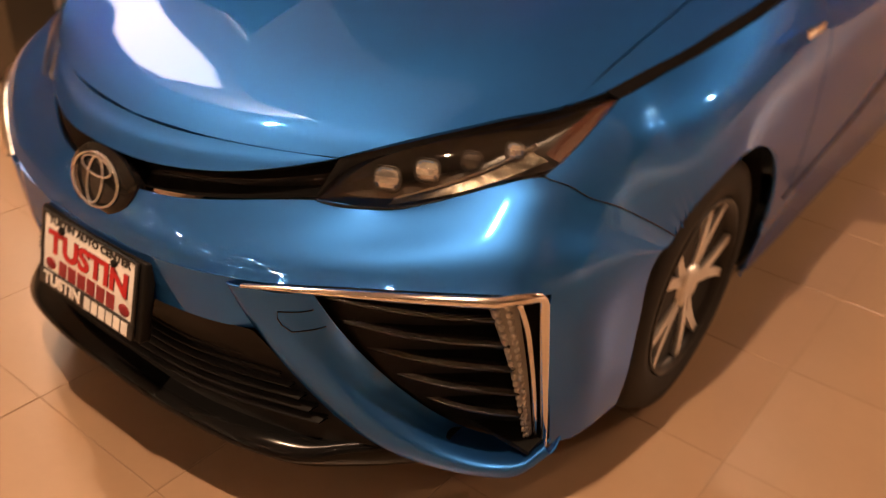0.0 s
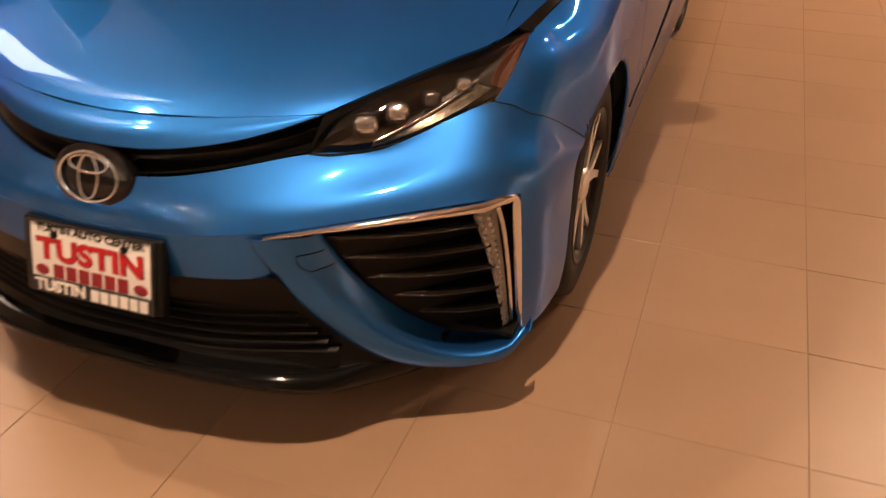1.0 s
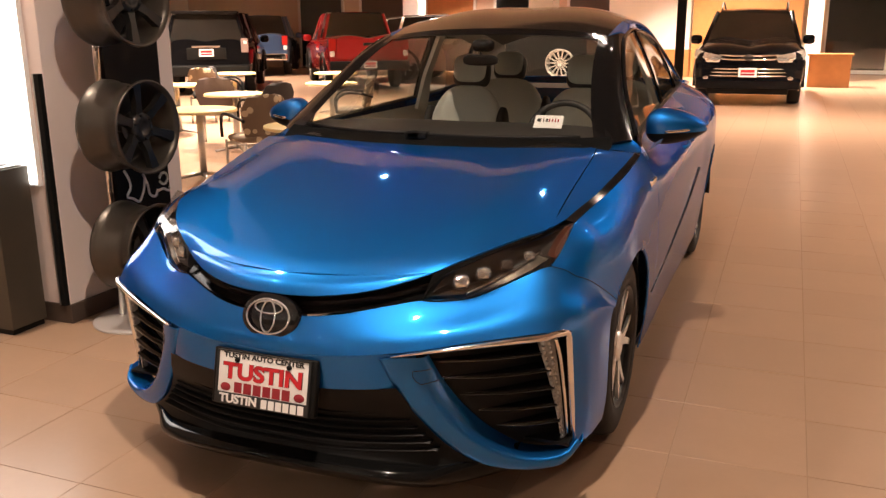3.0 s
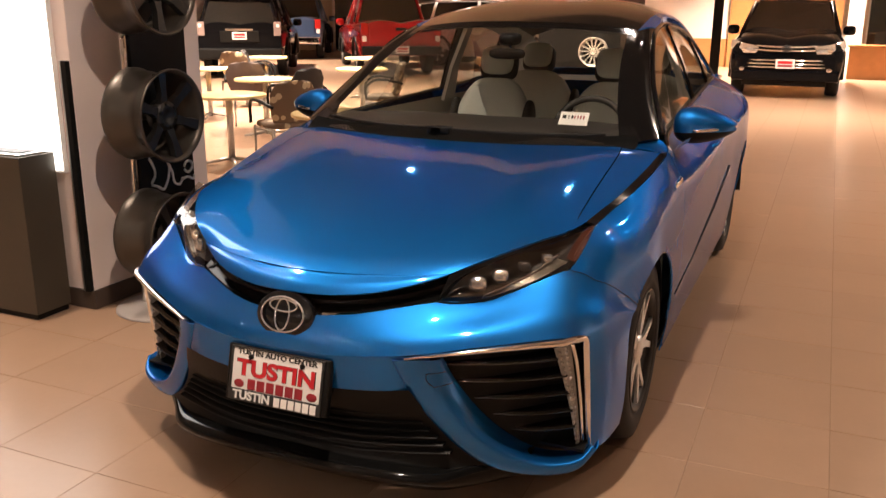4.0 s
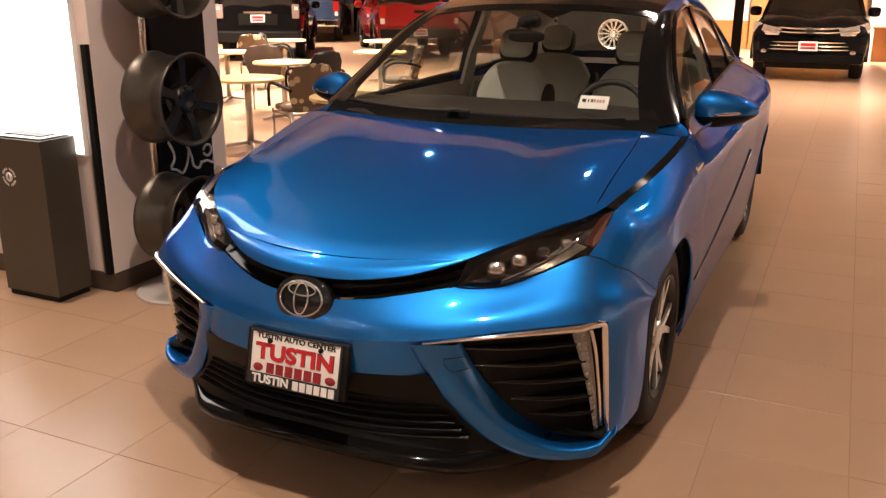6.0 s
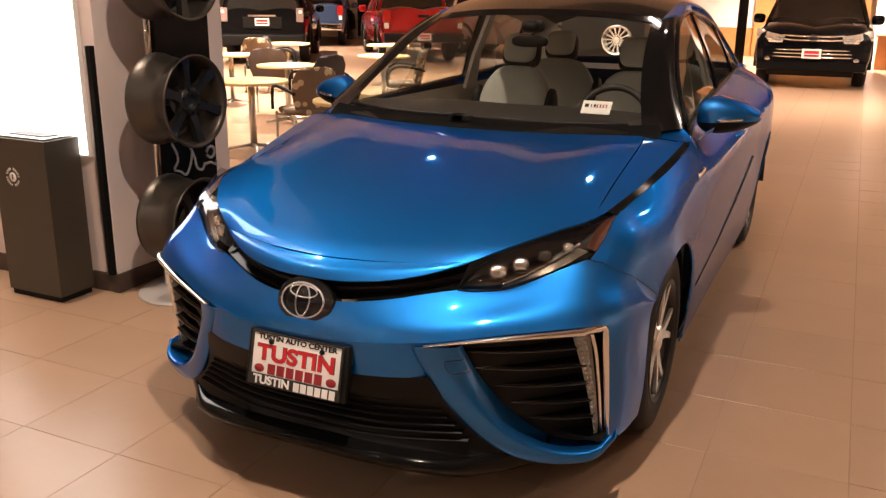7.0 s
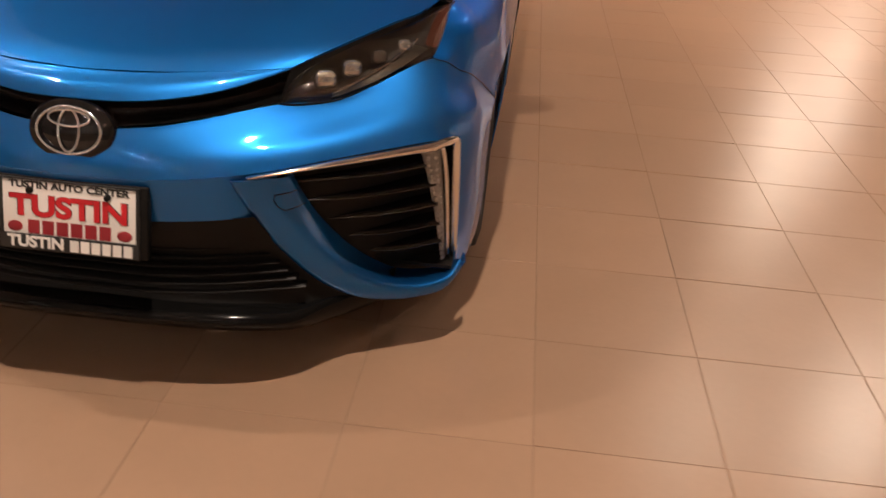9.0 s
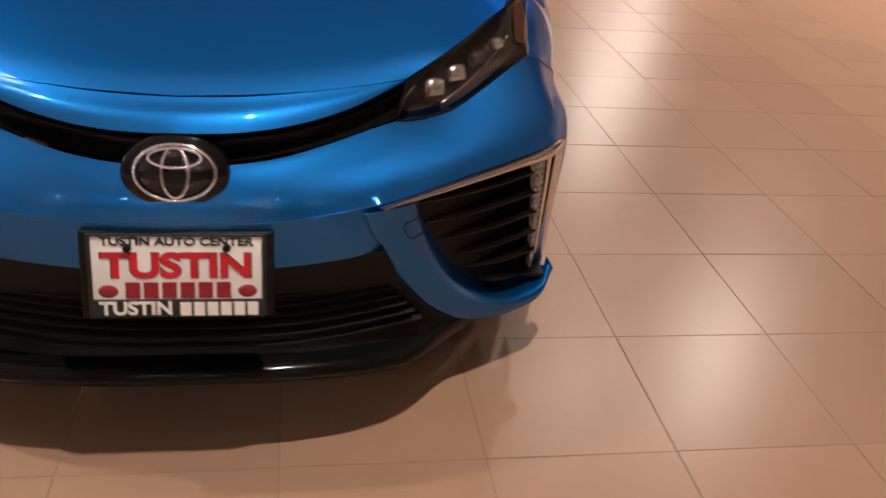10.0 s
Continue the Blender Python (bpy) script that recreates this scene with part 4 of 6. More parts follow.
part("cowl", sheet(mirrored(loft([[(0, 1.30, 0.985), (0.30, 1.315, 0.987), (0.56, 1.36, 0.992), (0.74, 1.43, 1.0)], [(0, 1.33, 1.012), (0.40, 1.375, 1.016), (0.60, 1.43, 1.02), (0.745, 1.485, 1.026)], [(0, 1.352, 1.041), (0.40, 1.396, 1.042), (0.60, 1.448, 1.043), (0.73, 1.505, 1.048)]], 30, 8)) + np.array((0, -0.002, 0.004))), COWL_DULL, car, "black cowl panel")
part("roof", sheet(mirrored(loft([ROOF_C, ROOF_M, ROOF_E], 40, 14).transpose(1, 0, 2))), ROOF_BLACK, car, "gloss black roof panel", thick=0.006)
for s in (1, -1):
    def sg(g):
        return g if s > 0 else flip_x(g)
    def sp(pts):
        return [(s * x, y, z) for x, y, z in pts]
    pil_in = [(x, y - 0.002, z + 0.002) for x, y, z in WS_EDGE]
    pil_out = [(0.812, 1.56, 1.034), (0.734, 1.77, 1.174), (0.657, 2.08, 1.354), (0.620, 2.36, 1.442)]
    pil_mid = [((a[0] + b[0]) / 2 + 0.008, (a[1] + b[1]) / 2 - 0.006, (a[2] + b[2]) / 2 + 0.006) for a, b in zip(pil_in, pil_out)]
    part("windscreen_pillar", sheet(sg(loft([pil_in, pil_mid, pil_out], 24, 8))), GLOSS_BLACK, car, "gloss black windscreen pillar", thick=0.02)
    part("roof_rail", sheet(sg(loft([ROOF_E, [((a[0] + b[0]) / 2 + 0.01, (a[1] + b[1]) / 2, (a[2] + b[2]) / 2 + 0.012) for a, b in zip(spline(ROOF_E, 8), spline([(0.620, 2.36, 1.442), *WIN_TOP[3:]], 8))], [(0.620, 2.36, 1.442), *WIN_TOP[3:]]], 40, 8))), PAINT, car, "blue roof rail", thick=0.01)
    yb = np.linspace(1.62, 4.03, 40)
    wt = at_y([(p[1], p[0], p[2]) for p in WIN_TOP], yb)
    wb = at_y(TOP, yb)
    glassg = np.array([wt + (wb - wt) * f + np.array((0.012 * math.sin(math.pi * f), 0, 0)) for f in np.linspace(0, 1, 8)])
    gl = part("side_glass", sheet(sg(glassg - np.array((0.012, 0, 0)))), SIDE_GLASS, car, "grey side glass")
    gl.visible_shadow = False
    part("window_trim", tube(sp(wb + np.array((0.0, 0, 0.004))), 0.009, 8), SATIN_BLACK, car)
    part("window_trim", tube(sp(wt), 0.011, 8), GLOSS_BLACK, car)
    for yy, yt, w in ((2.92, 2.84, 0.035), (3.66, 3.58, 0.02)):
        a = at_y(TOP, [yy, yy + 2 * w])
        b = at_y([(p[1], p[0], p[2]) for p in WIN_TOP], [yt, yt + 2 * w])
        part("door_pillar", sheet(sg(np.array([b, (a + b) / 2 + np.array((0.012, 0, 0)), a]))), GLOSS_BLACK, car, thick=0.012)
    a = at_y(TOP, [1.60, 1.80])
    b = at_y([(p[1], p[0], p[2]) for p in WIN_TOP], [1.60, 1.80])
    part("mirror_sail", sheet(sg(np.array([b, a]) + np.array((0.003, 0, 0)))), SATIN_BLACK, car)
    # door mirror
    mir = bmesh.new()
    blob(mir, (s * 0.952, 1.80, 1.070), (0.125, 0.085, 0.074), 2.5, (28, 16))
    for v in mir.verts:
        f = (v.co.x * s - 0.827) / 0.25
        f = min(max(f, 0.0), 1.0)
        v.co.y += 0.07 * f
        v.co.z = 1.050 + (v.co.z - 1.050) * (1.12 - 0.62 * f ** 1.6) - (0.012 if v.co.z < 1.05 else 0) * (1 - f)
    low_v = [f for f in mir.faces if f.calc_center_median().z < 1.052]
    lowbm = mir.copy()
    bmesh.ops.delete(mir, geom=low_v, context="FACES")
    bmesh.ops.delete(lowbm, geom=[f for f in lowbm.faces if f.calc_center_median().z >= 1.052], context="FACES")
    mo = part("door_mirror", mir, PAINT, car, "blue door mirror with black base and chrome lamp")
    part("mirror_base", lowbm, SATIN_BLACK, mo)
    part("mirror_lamp", tube(sp(spline([(0.917, 1.735, 1.050), (1.017, 1.785, 1.058), (1.072, 1.85, 1.066)], 12)), 0.007, 8), CHROME, mo)
    part("mirror_stalk", sheet(sg(loft([[(0.855, 1.70, 0.975), (0.875, 1.72, 1.0), (0.937, 1.775, 1.03)], [(0.86, 1.74, 0.985), (0.89, 1.77, 1.012), (0.967, 1.81, 1.035)], [(0.855, 1.80, 0.975), (0.88, 1.81, 1.0), (0.967, 1.85, 1.03)], [(0.85, 1.74, 0.96), (0.875, 1.76, 0.985), (0.957, 1.81, 1.015)], [(0.855, 1.70, 0.975), (0.875, 1.72, 1.0), (0.937, 1.775, 1.03)]], 8, 14)), centre=(s * 0.93, 1.76, 0.99)), PAINT, mo)

# fender corner that meets the foot of the windscreen
both("fender_corner", loft([[(0.694, 1.438, 1.011), (0.77, 1.443, 1.006), (0.842, 1.45, 0.997)], [(0.740, 1.492, 1.020), (0.797, 1.515, 1.011), (0.853, 1.53, 0.994)], [(0.785, 1.555, 1.043), (0.812, 1.580, 1.029), (0.832, 1.60, 1.010)]], 14, 10), PAINT)
# rear window, boot and tail
part("rear_window", sheet(mirrored(loft([[(0, 3.98, 1.445), (0, 4.25, 1.30), (0, 4.50, 1.12)], [(0.34, 3.97, 1.425), (0.35, 4.24, 1.29), (0.37, 4.48, 1.115)], [(0.52, 3.95, 1.37), (0.58, 4.18, 1.25), (0.64, 4.40, 1.11)]], 14, 10).transpose(1, 0, 2))), GLASS, car).visible_shadow = False
for s in (1, -1):
    g = loft([[(0.52, 3.95, 1.37), (0.58, 4.18, 1.25), (0.64, 4.40, 1.11)], [(0.612, 3.80, 1.305), (0.705, 4.06, 1.12), (0.70, 4.40, 1.09)]], 12, 6)
    part("rear_pillar", sheet(g if s > 0 else flip_x(g)), PAINT, car, thick=0.01)
    part("pillar_lining", sheet((g if s > 0 else flip_x(g)) - np.array((s * 0.03, 0, 0.02))), CREAM, car)
    rl = loft([ROOF_E, [(0.620, 2.36, 1.442), *WIN_TOP[3:]]], 24, 4) - np.array((0.02, 0, 0.025))
    part("rail_lining", sheet(rl if s > 0 else flip_x(rl)), CREAM, car)
    bp = np.array([[(0.585, 2.86, 1.43), (0.585, 2.94, 1.43)], [(0.69, 2.88, 1.20), (0.69, 2.98, 1.20)], [(0.745, 2.88, 1.0), (0.745, 3.04, 1.0)]]) - np.array((0.025, 0, 0))
    part("pillar_lining", sheet(bp if s > 0 else flip_x(bp)), CREAM, car, thick=0.02)
boot = loft([[(0, 4.50, 1.11), (0, 4.75, 1.09), (0, 4.93, 1.07)], [(0.40, 4.48, 1.108), (0.40, 4.74, 1.085), (0.40, 4.92, 1.065)], [(0.70, 4.40, 1.10), (0.70, 4.65, 1.07), (0.64, 4.9, 1.03)]], 12, 10).transpose(1, 0, 2)
part("boot_lid", sheet(mirrored(boot)), PAINT, car, thick=0.006)
tail = loft([[(0, 4.93, 1.07), (0.40, 4.92, 1.065), (0.64, 4.9, 1.028)], [(0, 4.98, 0.9), (0.42, 4.97, 0.9), (0.71, 4.9, 0.9)], [(0, 5.0, 0.6), (0.42, 4.99, 0.6), (0.73, 4.9, 0.6)], [(0, 4.95, 0.3), (0.42, 4.95, 0.3), (0.70, 4.9, 0.32)]], 20, 16)
part("rear_bumper", sheet(mirrored(tail)), PAINT, car, thick=0.006)

# wipers
for pts in ([(0.62, 1.46, 1.05), (0.30, 1.385, 1.045), (-0.04, 1.36, 1.048)], [(-0.08, 1.37, 1.05), (-0.40, 1.40, 1.05), (-0.64, 1.475, 1.06)]):
    wp = part("wiper", tube(spline(pts, 16), 0.008, 8), SATIN_BLACK, car)
    part("wiper_pivot", box(bmesh.new(), pts[-1][0] - 0.05 if pts[0][0] > 0 else pts[0][0] - 0.02, 1.335, 1.03, pts[-1][0] + 0.04 if pts[0][0] > 0 else pts[0][0] + 0.05, 1.385, 1.062, 0.008), SATIN_BLACK, wp)

# ---- cabin ----
dash = loft([[(0, 1.36, 1.0), (0.4, 1.40, 1.0), (0.72, 1.52, 1.0)], [(0, 1.65, 1.035), (0.4, 1.67, 1.035), (0.78, 1.72, 1.02)], [(0, 1.93, 1.025), (0.4, 1.93, 1.03), (0.80, 1.93, 1.01)], [(0, 2.0, 0.93), (0.4, 2.0, 0.95), (0.80, 1.98, 0.93)], [(0, 2.0, 0.5), (0.4, 2.0, 0.5), (0.80, 1.98, 0.5)]], 20, 20)
part("dashboard", sheet(mirrored(dash), centre=(0, 1.6, 0.6)), DARK_TRIM, car, "dark grey dashboard")
part("cabin_floor", sheet(np.array([[(x, y, 0.30) for x in (-0.82, 0, 0.82)] for y in (1.9, 3.0, 4.3)]), centre=(0, 3, -2)), DARK_TRIM, car)
HEADLINER = mat("grey_headliner_fabric", (0.16, 0.15, 0.14), 0.9, vary=0.05, scale=20)
part("headliner", sheet(mirrored(loft([ROOF_C, ROOF_M, ROOF_E], 20, 8).transpose(1, 0, 2)) - np.array((0, 0, 0.03))), HEADLINER, car)
part("parcel_shelf", sheet(np.array([[(x, y, 1.06) for x in (-0.72, 0, 0.72)] for y in (3.95, 4.45)]), centre=(0, 4.2, -2)), HEADLINER, car)
for s in (1, -1):
    part("door_card", sheet(np.array([[(s * (0.76 if z > 1 else 0.84) - s * (y - 1.7) * (0.03 if z > 1 else 0), y, z) for y in (1.7, 2.6, 4.0)] for z in (0.3, 0.7, 1.02)]), centre=(s * 3, 2.5, 0.7)), CREAM, car)


def car_seat(x, y, material, wide=0.25, tilt=14):
    seat = part("car_seat", blob(bmesh.new(), (x, y - 0.05, 0.50), (wide, 0.27, 0.10), 3.2), material, car, "grey leather seat with headrest")
    m = Matrix.Translation((x, y + 0.20, 0.515)) @ pose(0, 0, 0, -tilt, 0, 0)
    bmx = blob(bmesh.new(), (0, 0, 0.31), (wide, 0.085, 0.34), 3.4, (28, 16))
    for v in bmx.verts:
        f = v.co.z / 0.62
        v.co.x *= 1.0 - 0.22 * max(0, f - 0.55) / 0.45
        v.co.y -= 0.03 * (abs(v.co.x) / wide) ** 2
    bmesh.ops.transform(bmx, matrix=m, verts=bmx.verts)
    part("seat_back", bmx, material, seat)
    bmx = blob(bmesh.new(), (0, -0.02, 0.745), (0.098, 0.05, 0.082), 3.4)
    bmesh.ops.transform(bmx, matrix=m, verts=bmx.verts)
    hr = part("headrest", bmx, material, seat)
    bmx = blob(bmesh.new(), (0, 0.006, 0.730), (0.110, 0.05, 0.090), 3.6)
    bmesh.ops.transform(bmx, matrix=m, verts=bmx.verts)
    part("headrest_shell", bmx, DARK_TRIM, hr)
    for q in (-1, 1):
        bmx = blob(bmesh.new(), (q * (wide - 0.015), -0.035, 0.26), (0.035, 0.075, 0.27), 2.8)
        bmesh.ops.transform(bmx, matrix=m, verts=bmx.verts)
        part("side_bolster", bmx, DARK_TRIM, seat)
    for q in (-0.05, 0.05):
        part("headrest_post", tube([m @ Vector((q, 0, 0.6)), m @ Vector((q, -0.01, 0.72))], 0.007, 8), STEEL, seat)


for x, y, w in ((0.335, 2.46, 0.235), (-0.335, 2.46, 0.235)):
    car_seat(x, y, GREY_SEAT, w)
for x in (0.38, -0.38):
    car_seat(x, 3.30, GREY_SEAT, 0.30, 18)
SW = Matrix.Translation((0.395, 2.08, 0.965)) @ pose(0, 0, 0, 66, 0, 0)
ring = [SW @ Vector((0.172 * math.cos(a), 0.172 * math.sin(a), 0)) for a in np.linspace(0, 2 * math.pi, 41)]
sw = part("steering_wheel", tube(ring, 0.016, 10, cap=False), DARK_TRIM, car, "dark steering wheel")
bmx = blob(bmesh.new(), (0, -0.01, -0.01), (0.075, 0.06, 0.03), 2.6)
bmesh.ops.transform(bmx, matrix=SW, verts=bmx.verts)
part("steering_hub", bmx, DARK_TRIM, sw)
for a in (0, math.pi, -math.pi / 2):
    part("steering_spoke", tube([SW @ Vector((0.05 * math.cos(a), 0.05 * math.sin(a), -0.01)), SW @ Vector((0.18 * math.cos(a), 0.18 * math.sin(a), 0))], 0.016, 8, flat=0.5), DARK_TRIM, sw)
part("rear_view_mirror", blob(bmesh.new(), (0.0, 2.02, 1.325), (0.09, 0.014, 0.026), 3), SATIN_BLACK, car)
part("sensor_pod", blob(bmesh.new(), (0.0, 2.06, 1.392), (0.05, 0.06, 0.03), 3), SATIN_BLACK, car)
# paper tag lying on the dashboard behind the glass
tag = thing("windscreen_tag", "white paper tag with black print behind the windscreen", "label")
TG = Matrix.Translation((0.450, 1.605, 1.090)) @ pose(0, 0, 0, 46, 0, 0) @ Matrix.Scale(0.72, 4)
bmx = box(bmesh.new(), -0.085, -0.046, 0, 0.085, 0.046, 0.002)
bmesh.ops.transform(bmx, matrix=TG, verts=bmx.verts)
part("tag_card", bmx, WHITE_PLASTIC, tag, smooth=False)
for k, w in enumerate((0.022, 0.006, 0.006, 0.012, 0.008, 0.008, 0.008, 0.008)):
    bmx = box(bmesh.new(), -0.07 + 0.0175 * k, -0.002, 0.0022, -0.07 + 0.0175 * k + w, 0.022, 0.003)
    bmesh.ops.transform(bmx, matrix=TG, verts=bmx.verts)
    part("print_bar", bmx, BLACK_INK if k < 4 else MAROON_INK, tag, smooth=False)

# ---- the showroom shell ----
def plain_box(name, lo, hi, material, label, category, kind="structure", bev=0.004):
    return tagged(part(name, box(bmesh.new(), *lo, *hi, bev), material, smooth=False), label, category, kind=kind)


X0, X1, Y0, Y1 = -20.0, 14.0, -20.0, 26.0
plain_box("ceiling", (-4.2, 2.4, CEIL), (X1, 7.5, CEIL + 0.2), CEIL_MAT, "plain warm brown showroom ceiling", "ceiling")
plain_box("ceiling_front", (X0, Y0, CEIL), (X1, 2.4, CEIL + 0.2), CEIL_PALE, "plain cream showroom ceiling", "ceiling")
plain_box("ceiling_side", (X0, 2.4, CEIL), (-4.2, 7.5, CEIL + 0.2), CEIL_PALE, "plain cream showroom ceiling", "ceiling")
plain_box("ceiling_back", (X0, 7.5, CEIL), (X1, Y1, CEIL + 0.2), CEIL_TAN, "plain tan showroom ceiling", "ceiling")
plain_box("wall_north", (X0, Y1, 0), (2.2, Y1 + 0.2, CEIL), WALL_BEIGE, "beige showroom end wall", "wall")
plain_box("wall_north_east", (9.0, Y1, 0), (X1, Y1 + 0.2, CEIL), WALL_BEIGE, "beige showroom end wall", "wall")
plain_box("wall_over_window", (2.2, Y1, 3.0), (9.0, Y1 + 0.2, CEIL), WALL_BEIGE, "beige wall above the shop window", "wall")
plain_box("wall_south", (X0, Y0 - 0.2, 0), (X1, Y0, CEIL), WALL_BEIGE, "beige showroom wall", "wall")
plain_box("wall_west", (X0 - 0.2, Y0, 0), (X0, Y1, CEIL), WALL_WHITE, "white showroom wall", "wall")
plain_box("wall_east", (X1, Y0, 0), (X1 + 0.2, Y1, CEIL), WALL_WHITE, "white showroom wall", "wall")
NIGHT = mat("night_outside", (0.010, 0.016, 0.024), 0.6)
plain_box("backdrop", (0.0, Y1 + 3.0, -0.1), (12.0, Y1 + 3.1, 5.0), NIGHT, "dark night beyond the shop window", "backdrop")
win = thing("window_1", "tall shop window with white frames showing the night", "window", kind="structure")
win.location = (2.2, Y1 + 0.05, 0)
for k in range(4):
    part("pane", box(bmesh.new(), 1.7 * k + 0.05, 0.03, 0.12, 1.7 * k + 1.65, 0.045, 2.95), GLASS, win, smooth=False)
    part("window_frame", box(bmesh.new(), 1.7 * k - 0.05, 0, 0, 1.7 * k + 0.05, 0.1, 3.0, 0.006), WALL_WHITE, win, smooth=False)
part("window_sill", box(bmesh.new(), 0.05, -0.02, 0.0, 6.75, 0.1, 0.11, 0.006), WALL_WHITE, win, smooth=False)
plain_box("wood_wall", (-1.25, Y1 - 2.6, 0), (1.55, Y1 - 2.45, 3.2), WOOD, "orange wood veneer partition", "wall")
plain_box("white_wall", (-3.6, Y1 - 2.4, 0), (-1.25, Y1 - 2.25, 3.6), WALL_WHITE, "plain white partition wall", "wall")
plain_box("dado", (-3.6, Y1 - 2.46, 0), (-1.26, Y1 - 2.41, 0.75), WOOD, "orange wood dado panel", "panel")
for k, (cx, cy, w) in enumerate(((-3.9, 17.6, 0.56), (1.84, 22.3, 0.36), (-9.2, 22.5, 0.5))):
    plain_box("column", (cx - w / 2, cy - w / 2, 0), (cx + w / 2, cy + w / 2, CEIL), WALL_WHITE, "white square showroom column", "column")
for k in range(5):
    x = -15.2 + 2.45 * k
    d = thing("office_front", "glazed office front with pale frame in the end wall", "glazing", kind="structure")
    d.location = (x, Y1 - 0.03, 0)
    part("frame", box(bmesh.new(), 0, -0.06, 0, 0.09, 0.0, 2.7, 0.004), WALL_WHITE, d, smooth=False)
    part("frame", box(bmesh.new(), 1.75, -0.06, 0, 1.84, 0.0, 2.7, 0.004), WALL_WHITE, d, smooth=False)
    part("panel", box(bmesh.new(), 0.09, -0.03, 0.05, 1.75, -0.01, 2.65, 0.002), (TINT_GLASS, BASE_BROWN, WOOD, TINT_GLASS, BASE_BROWN)[k], d, smooth=False)
for x, y, watts, _ in LAMPS:
    o = tagged(part("downlight", lathe([(0.14, 0.0), (0.14, -0.015), (0.135, -0.022), (0.105, -0.02), (0.105, 0.0)], 32, closed=True), WHITE_PLASTIC), "round white recessed ceiling downlight", "light", "ceiling downlights")
    o.location = (x, y, CEIL)

# unseen glowing discs, scattered to put glints and front light on the bumper
down = thing("downlight", "small glowing ceiling disc added out of view for glints on the bumper", "light", "ceiling downlights")
down.location = (-1.2, -4.4, CEIL)
part("trim_ring", lathe([(0.095, 0.0), (0.095, -0.012), (0.092, -0.018), (0.068, -0.015), (0.068, 0.0)], 20, closed=True), WHITE_PLASTIC, down)
part("lamp_glass", lathe([(0.066, -0.006), (0.066, -0.010), (0.0005, -0.011)], 16), LAMP_GLOW, down)
for k in range(72):
    x, y = -13.5 + 2.2 * (k % 9) + random.uniform(-0.7, 0.7), -5.6 - 1.75 * (k // 9) + random.uniform(-0.6, 0.6)
    copy_thing(down, pose(x, y, CEIL))

# ---- column with lit panel and bin ----
CX, CY = -1.982, 1.276
plain_box("pillar", (-3.3, CY, 0), (CX, 2.24, CEIL), COLUMN_GREY, "pale grey laminate pillar", "pillar", bev=0.006)
plain_box("baseboard", (-3.3, CY - 0.012, 0), (CX + 0.012, 2.252, 0.10), BASE_BROWN, "dark brown baseboard round the pillar", "baseboard", bev=0.003)
panel = thing("light_panel", "backlit white advertising panel on the pillar", "light box")
panel.location = (-2.60, CY, 1.6)
part("light_face", box(bmesh.new(), -0.46, -0.035, -0.865, 0.526, -0.03, 1.1, 0.0), PANEL_LIGHT, panel, "glowing white face", smooth=False)
part("panel_body", box(bmesh.new(), -0.47, -0.029, -0.88, 0.534, -0.001, 1.11, 0.002), WHITE_PLASTIC, panel, smooth=False)
part("panel_edge", box(bmesh.new(), -0.50, -0.05, -1.3, -0.471, -0.001, 1.11, 0.002), SATIN_BLACK, panel, smooth=False)
guard = thing("corner_guard", "slim black and steel corner guard on the pillar", "corner guard")
guard.location = (CX - 0.022, CY, 0)
part("guard_strip", box(bmesh.new(), -0.012, -0.030, 0.10, 0.020, -0.001, 1.275, 0.002), SATIN_BLACK, guard, smooth=False)
part("guard_edge", box(bmesh.new(), -0.026, -0.026, 0.10, -0.0125, -0.001, 1.275, 0.002), STEEL, guard, smooth=False)

bin_ = thing("waste_bin", "dark bronze metal waste bin with white round mark", "bin")
bin_.location = (-2.292, 1.122, 0)
bm = box(bmesh.new(), -0.186, -0.108, 0.03, 0.186, 0.108, 0.828, 0.003)
part("bin_body", bm, BIN_BROWN, bin_, smooth=False)
part("bin_plinth", box(bmesh.new(), -0.176, -0.098, 0.0, 0.176, 0.098, 0.03, 0.002), SATIN_BLACK, bin_, smooth=False)
part("bin_top", box(bmesh.new(), -0.168, -0.090, 0.829, 0.168, 0.090, 0.838, 0.003), STEEL, bin_, "steel top plate", smooth=False)
part("bin_slot", box(bmesh.new(), -0.13, -0.045, 0.8385, 0.13, 0.045, 0.842, 0.003), SATIN_BLACK, bin_, smooth=False)
LG = Matrix.Translation((-0.054, -0.1095, 0.635)) @ pose(0, 0, 0, 90, 0, 0)
part("round_mark", lathe([(0.024, 0.0), (0.024, 0.001)], 28, m=LG), WHITE_PLASTIC, bin_, "white disc")
part("mark_bar", box(bmesh.new(), -0.058, -0.1120, 0.623, -0.050, -0.1108, 0.649), BLACK_INK, bin_, smooth=False)
for k in range(22):
    a = 2 * math.pi * k / 22
    if k in (5, 11, 16, 0):
        continue
    b = box(bmesh.new(), -0.0035, -0.006, 0, 0.0035, 0.006, 0.001, m=LG @ Matrix.Rotation(a, 4, "Z") @ Matrix.Translation((0, 0.042, 0)))
    part("mark_letter_bar", b, WHITE_PLASTIC, bin_, smooth=False)

